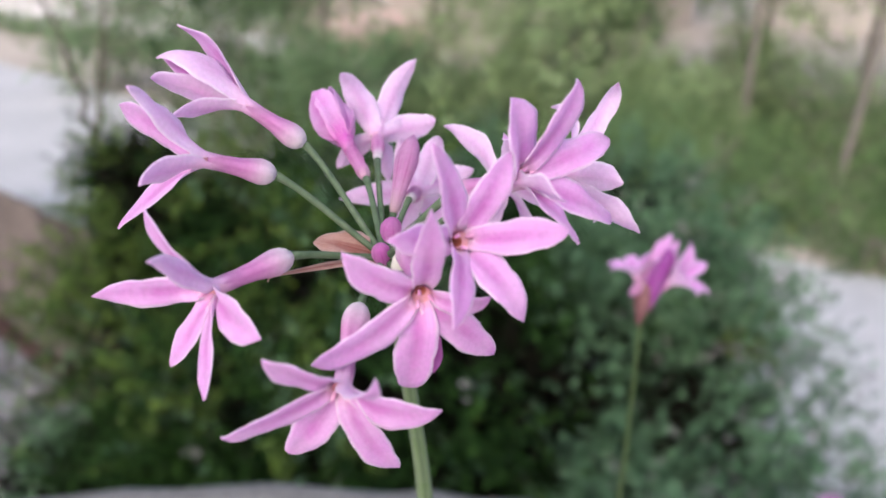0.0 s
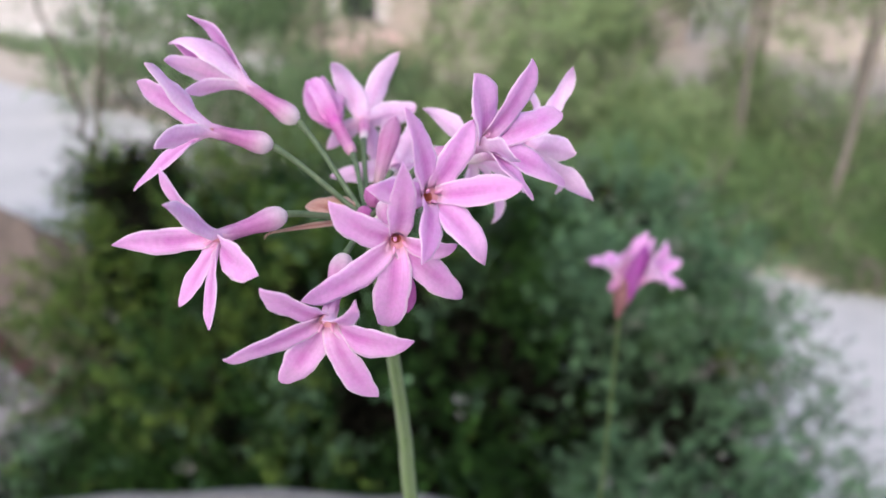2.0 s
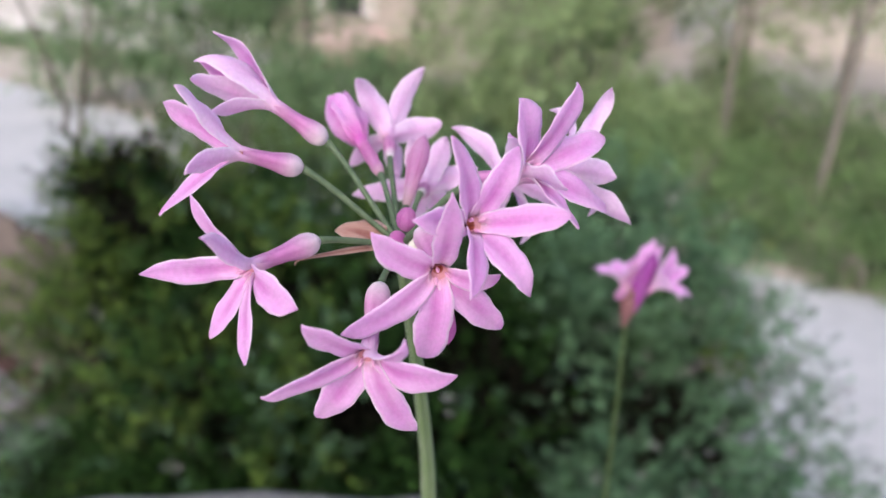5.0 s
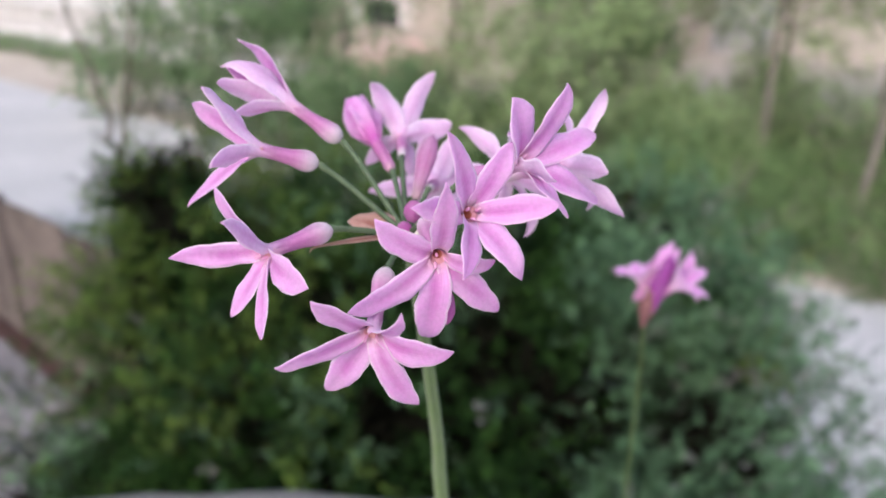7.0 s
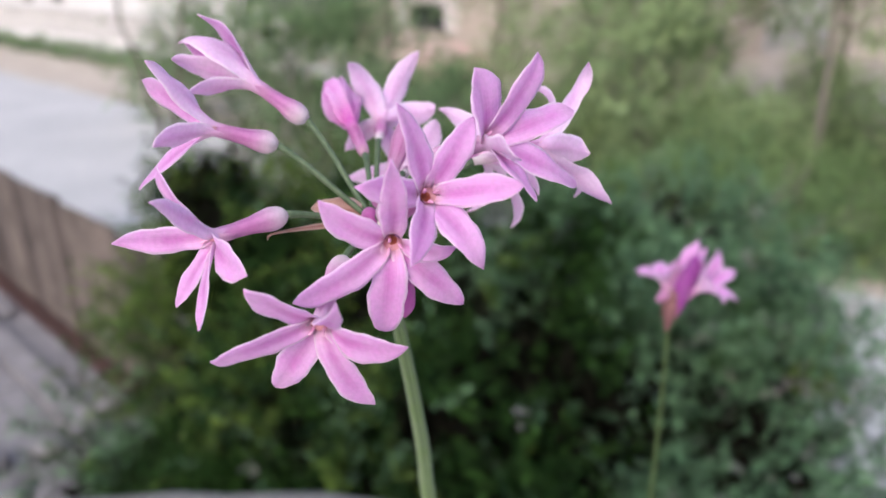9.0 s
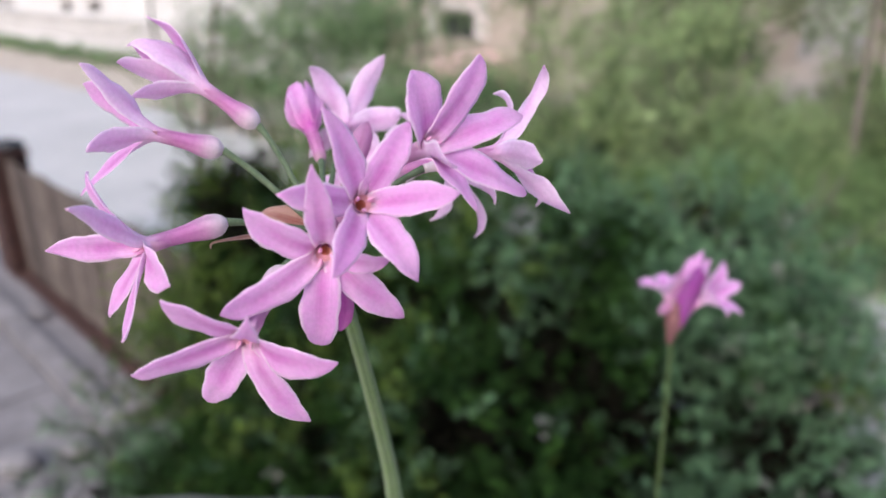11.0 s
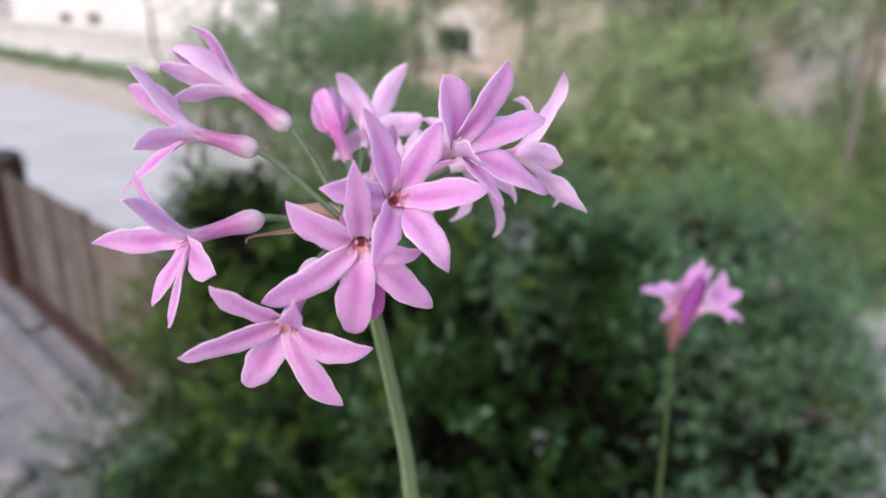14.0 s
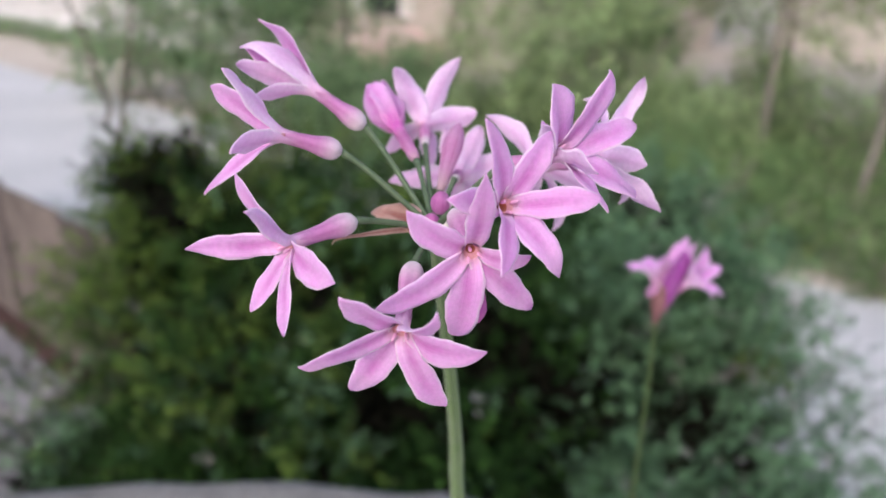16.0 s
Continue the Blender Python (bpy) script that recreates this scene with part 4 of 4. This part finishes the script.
def bud(base, tip, width, plant, mat=M_BUD, stalk=True, label="closed magenta bud", name="bud", foot_shape=(0.35, 0.7, 0.86, 1.0, 0.95, 0.7, 0.42, 0.08)):
    """A closed bud: a spindle of folded tepals with shallow grooves."""
    base, tip = np.array(base, float), np.array(tip, float)
    way = (tip - base) / np.linalg.norm(tip - base)
    if stalk:
        pedicel(base, way, plant)
    t = np.linspace(0, 1, 16)
    prof = np.interp(t, [0, 0.06, 0.2, 0.4, 0.65, 0.85, 0.95, 1.0], foot_shape) * width / 2
    v, f, uv = tube([mm(base + (tip - base) * q) for q in t], prof * 0.001, 18)
    v = np.array(v)
    for i in range(16):
        c = mm(base + (tip - base) * t[i])
        for k in range(18):
            v[i * 18 + k] = c + (v[i * 18 + k] - c) * (1 + 0.09 * math.cos(6 * math.pi * k / 18 + t[i] * 1.5) * math.sin(math.pi * t[i]))
    return part(name, v, f, mat, plant, label, True, uv)


UMBEL = (-5.6, 2.5, -7.6)
PLANT = thing("flowering_plant", (-0.0035, 0.10, 1.972), "mauve star flowers in a loose umbel on a green stalk", "flower")
sx, sy = -3.7, 13.1
stem_line = curve((UMBEL[0], UMBEL[1], UMBEL[2]), (sx - 0.8, sy - 4.2, -22), (sx + 3.5, sy + 9, -70), (sx + 0.047 * 60, sy + 0.184 * 60, -80), 14)
low = np.array([[sx + 0.047 * z, sy + 0.184 * z, -20 - z] for z in (110, 200, 320, 420, 505)])
stem_pts = [mm(p) for p in np.concatenate([stem_line, low])]
v, f, uv = tube(stem_pts, np.interp(np.arange(len(stem_pts)), [0, 3, len(stem_pts) - 1], [0.0013, 0.00135, 0.0022]), 14)
part("stem", v, f, M_STEM, PLANT, "ridged grey green stalk", True, uv)
floret((-19.6, 13.4, 8.7), (-30.8, 12.8, 17.1), [(-135, 8, 12.6, 0, 4.0, -0.8, 0.0, 1.5), (71, -10, 12.7, -5, 7.0, 3.4, -0.3, 1.5), (-36, 28, 13.0, 15, 5.0, 0.6, -1.2, 1.5), (-36, 62, 11.6, 5, 4.8, 0.1, -1.0, 1.6), (128, 19, 13.6, 0, 5.6, -2.6, -0.2, 1.2)])
floret((-22.7, 3.8, 6.2), (-34.5, -1.4, 10.9), [(-102, 63, 16.3, -15, 4.4, -0.7, -0.1, 1.6), (-26, 52, 11.0, 0, 4.6, -0.2, 0.1, 1.5), (74, 40, 13.8, -25, 5.0, -1.1, 0.4, 1.4), (146, 36, 12.8, 0, 5.0, -1.0, 0.0, 2.4)])
floret((-18.8, -6.9, -3.3), (-29.8, -17.5, -4.4), [(-177, 51, 16.5, 5, 4.8, -0.7, -0.2, 1.4), (-105, 62, 12.4, -5, 4.0, -0.8, 0.6, 2.2), (-45, 65, 15.3, -15, 4.1, -0.9, -0.8, 2.4), (-6, 92, 14.6, -20, 5.4, -0.4, -0.4, 2.2), (55, 58, 15.6, -36, 3.8, -1.1, 0.4, 1.5), (121, 81, 13.9, 5, 4.7, 0.9, -2.4, 1.7)])
floret((-8.2, -11.4, -9.4), (-9.4, -27.8, -14.9), [(-176, 64, 15.8, -10, 4.9, 0.0, -1.0), (-125, 87, 15.6, 0, 5.4, -0.2, 0.1), (-67, 91, 17.7, -10, 4.9, 0.5, -0.4), (-14, 96, 14.0, -15, 5.2, 0.6, -0.8), (60, 63, 16.6, 25, 3.9, 0.2, -0.3, 1.8), (125, 77, 13.5, 0, 5.2, -0.4, -0.3)])
floret((-1.2, -7.0, -1.4), (1.9, -21.5, -3.7), [(-154, 85, 17.4, 0, 5.2, 0.9, -0.0), (-98, 93, 16.3, 5, 6.0, 0.7, -0.0), (-48, 97, 16.9, -10, 5.2, 0.3, 0.2), (-5, 95, 9.7, 0, 3.6, 1.0, 0.0), (90, 75, 16.5, -10, 4.3, -0.6, -0.3), (142, 93, 13.3, 0, 5.2, -0.5, 0.8)])
floret((0.2, -6.4, -2.4), (7.7, -17.7, 3.9), [(-131, 65, 14.8, -10, 4.9, 0.2, -0.1), (-70, 83, 13.6, 5, 5.4, 1.7, -0.5), (-10, 53, 14.0, 0, 4.9, 0.3, -0.3), (52, 75, 13.2, 5, 4.9, 0.2, 0.1), (112, 68, 15.0, 5, 4.9, -0.2, -0.3), (170, 74, 13.6, -5, 4.7, -0.5, 0.1)])
floret((5.2, -3.4, 4.9), (17.2, -10.1, 10.8), [(-150, 51, 8.8, 0, 5.0, -0.6, 0.0, 2.6), (-96, 72, 11.8, 0, 4.8, -0.7, 0.0, 1.6), (-43, 80, 18.2, -10, 5.4, 1.2, -1.3), (-1, 66, 15.7, -20, 5.2, 0.4, 0.2), (55, 57, 14.6, -5, 5.2, 0.4, 0.1), (99, 81, 11.2, -6, 7.4, -0.4, 0.0, 3.0)])
floret((12.5, 5.0, 3.0), (26.6, 9.6, 5.3), [(-177, 71, 9.9, 5, 5.2, -1.0, -0.4), (-114, 58, 15.1, -20, 5.6, -1.6, -0.9), (-67, 71, 15.6, 0, 5.4, 1.6, 0.0), (32, 81, 15.1, 0, 5.4, 1.5, 0.0), (93, 58, 15.4, 15, 4.9, 1.3, -2.7)], swell=0.5)
floret((-8.7, 27.4, 1.6), (-9.7, 39.1, 4.2), [(-38, 109, 10.7, 0, 4.0, 1.1, 0.0), (62, 87, 14.3, 15, 5.4, 0.9, 0.1), (124, 65, 16.5, 0, 5.2, 1.4, -0.4), (169, 93, 12.5, -20, 5.6, 1.8, 1.3), (-100, 100, 11.5, 0, 4.4, 1.6, 0.0), (-38, 104, 11.5, 0, 4.4, 1.6, 0.0)], swell=0.5)
floret((-2.2, 16.4, -2.5), (-1.4, 30.0, -5.5), [(-127, 67, 11.4, 0, 5.4, 1.0, 0.0), (-62, 76, 11.0, 0, 5.4, 1.0, 0.0), (-8, 78, 17.0, 0, 5.0, 1.5, 0.0), (72, 92, 11.0, 0, 5.6, 0.6, 0.0), (112, 91, 12.0, 0, 5.4, 0.6, 0.0), (159, 82, 12.2, 0, 5.2, 1.2, 0.0)], swell=0.5)
floret((4.4, 7.9, 0.7), (15.0, 17.0, 1.5), [(-150, 80, 13.0, 0, 4.2, 1.5, 0.0), (-80, 67, 20.6, 10, 4.8, 2.0, 0.0), (-57, 86, 18.2, 10, 4.6, 2.0, 0.0), (24, 93, 16.7, 10, 4.8, 1.6, 0.0), (123, 118, 13.7, 15, 4.8, 1.6, 0.0)], swell=0.5)
# half-open and closed buds, dry bract
HALF = [(turn, spread, length, twist, 7.2, -2.1, 0.3, 2.0) for turn, spread, length, twist in ((-150, 3, 13.6, 12), (-92, 5, 14.6, 8), (-30, 3, 12.8, 14), (28, 6, 14.4, 10), (90, 3, 13.4, 12), (150, 6, 15.0, 8))]
floret((-10.1, 19.6, 0.5), (-15.7, 31.4, 5.4), HALF, PLANT, 1.0, True, False, M_HALF, 0.62)
SLIM = (0.34, 0.45, 0.55, 0.75, 1.0, 0.82, 0.40, 0.06)
bud((-4.9, 15.0, -4.6), (-1.4, 24.0, 7.4), 4.4, PLANT, M_DUSKY, label="withered dusky pink bud", foot_shape=SLIM)
bud((-0.5, -8.0, -8.0), (3.0, -19.6, -16.0), 5.0, PLANT, M_BUD, foot_shape=SLIM)
bud((-4.5, 3.6, -5.2), (-4.1, 2.6, -0.8), 3.6, PLANT, M_BUD, stalk=False, label="tiny round magenta bud")
bud((-5.6, 1.6, -8.2), (-6.2, 0.2, -4.4), 3.2, PLANT, M_BUD, stalk=False, label="tiny round magenta bud")
bud((-3.2, -1.5, -8.2), (-0.6, -4.0, -4.0), 3.6, PLANT, M_PALE, stalk=False, label="tiny whitish bud")


def bract(tip, wide, seed):
    """A dry papery sheath leaf that hangs from the heart of the umbel."""
    foot, tip = np.array(UMBEL, float), np.array(tip, float)
    fr = axes((0.3, -0.8, 0.5))
    v = tip - foot
    L = np.linalg.norm(v)
    turn, opening = math.degrees(math.atan2(v @ fr[1], v @ fr[0])), math.degrees(math.acos(v @ fr[2] / L))
    verts, f, uv = petal(foot, fr, turn, opening, L, 25, wide * L, 1.8, 0.0, np.random.default_rng(seed), 0.3, 1.1, False, 0.0)
    part("bract", verts, f, M_BRACT, PLANT, "dry papery pinkish brown bract", True, uv)


bract((-17.6, 4.2, -5.6), 0.52, 5)
bract((-24.2, -4.6, -8.2), 0.06, 9)


# ---- a second and a third flowering stalk, further back ----
def young_head(top, foot, bend, k=1.38, ground=-518.0):
    """A stalk whose umbel has just opened: a tight magenta bud cluster in a reddish sheath with a floret to each side. Millimetres from HEART."""
    top = np.array(top, float)
    plant = thing("flowering_plant", mm((foot[0], foot[1], ground)), "young mauve flower head on a thin green stalk", "flower")
    start, end = np.array([foot[0], foot[1], ground]), top
    line = curve(start, start + (end - start) * [0.1, 0.1, 0.4], end - [bend, 0, 60 * k / 1.38], end, 22)
    v, f, uv = tube([mm(p) for p in line], np.linspace(0.0011, 0.0007, 22) * (k / 1.38), 12)
    part("stem", v, f, M_STEM_YOUNG, plant, "thin olive green stalk", True)

    def at(x, y, z):
        return tuple(top + k * np.array([x, y, z]))

    bud(at(-0.4, 0, -4), at(1.4, -0.6, 12.5), 5.8 * k, plant, M_SHEATH, False, "reddish brown papery sheath", "sheath", (0.22, 0.3, 0.5, 0.85, 1.0, 0.9, 0.7, 0.3))
    bud(at(1.2, 0.5, 0), at(-2.2, 0.8, 11), 4.0 * k, plant, M_SHEATH, False, "reddish brown papery sheath", "sheath")
    for foot_x, foot_z, x, y, z, wide, mat in ((0.8, 1, 6.4, -2.6, 23.6, 5.2, M_BUD_DEEP), (1.4, 3, 8.4, -1.4, 21.0, 3.8, M_BUD_DEEP), (0.4, 1, 3.8, -2.2, 20.0, 4.2, M_BUD_DEEP), (1.0, 6, 7.4, 2.2, 26.6, 4.2, M_HALF), (0.8, 6, 4.6, 2.0, 24.8, 4.0, M_HALF), (1.6, 6, 9.8, 1.8, 24.4, 3.6, M_HALF), (0.2, 4, 1.2, 0.4, 20.4, 4.2, M_DUSKY)):
        bud(at(foot_x, 0.2 * y, foot_z), at(x, y, z), wide * k, plant, mat, False)
    bud(at(-0.4, -0.8, 11.5), at(-4.4, -1.2, 6.8), 3.4 * k, plant, M_DUSKY, False, "small drooping pale pink bud")
    ring = [(turn, spread, length * k, 0, 4.6 * k, 0.8, 0.0) for turn, spread, length in ((-150, 74, 9.8), (-92, 70, 9.8), (-30, 66, 9.2), (28, 70, 9.4), (90, 74, 10.4), (150, 76, 10.0))]
    floret(at(0.4, -0.2, 4), at(-2.6, 1.6, 14.0), ring, plant, 1.1, False, False)
    floret(at(2.2, -0.5, 6), at(8.6, -2.4, 12.8), [(turn, spread, length * k, 0, 5.2 * k, 1.2, 0.0) for turn, spread, length in ((-140, 66, 10.4), (-84, 66, 11.6), (-25, 56, 14.4), (35, 40, 13.0), (92, 54, 11.0), (150, 58, 9.0))], plant, 1.1, False, False)
    return plant


young_head((88.0, 184.5, -115.5), (84.0, 190.0), -2.0)
young_head((1190.0, 1800.0, -1700.0), (1180.0, 1815.0), -6.0, 2.7, -2484.0)
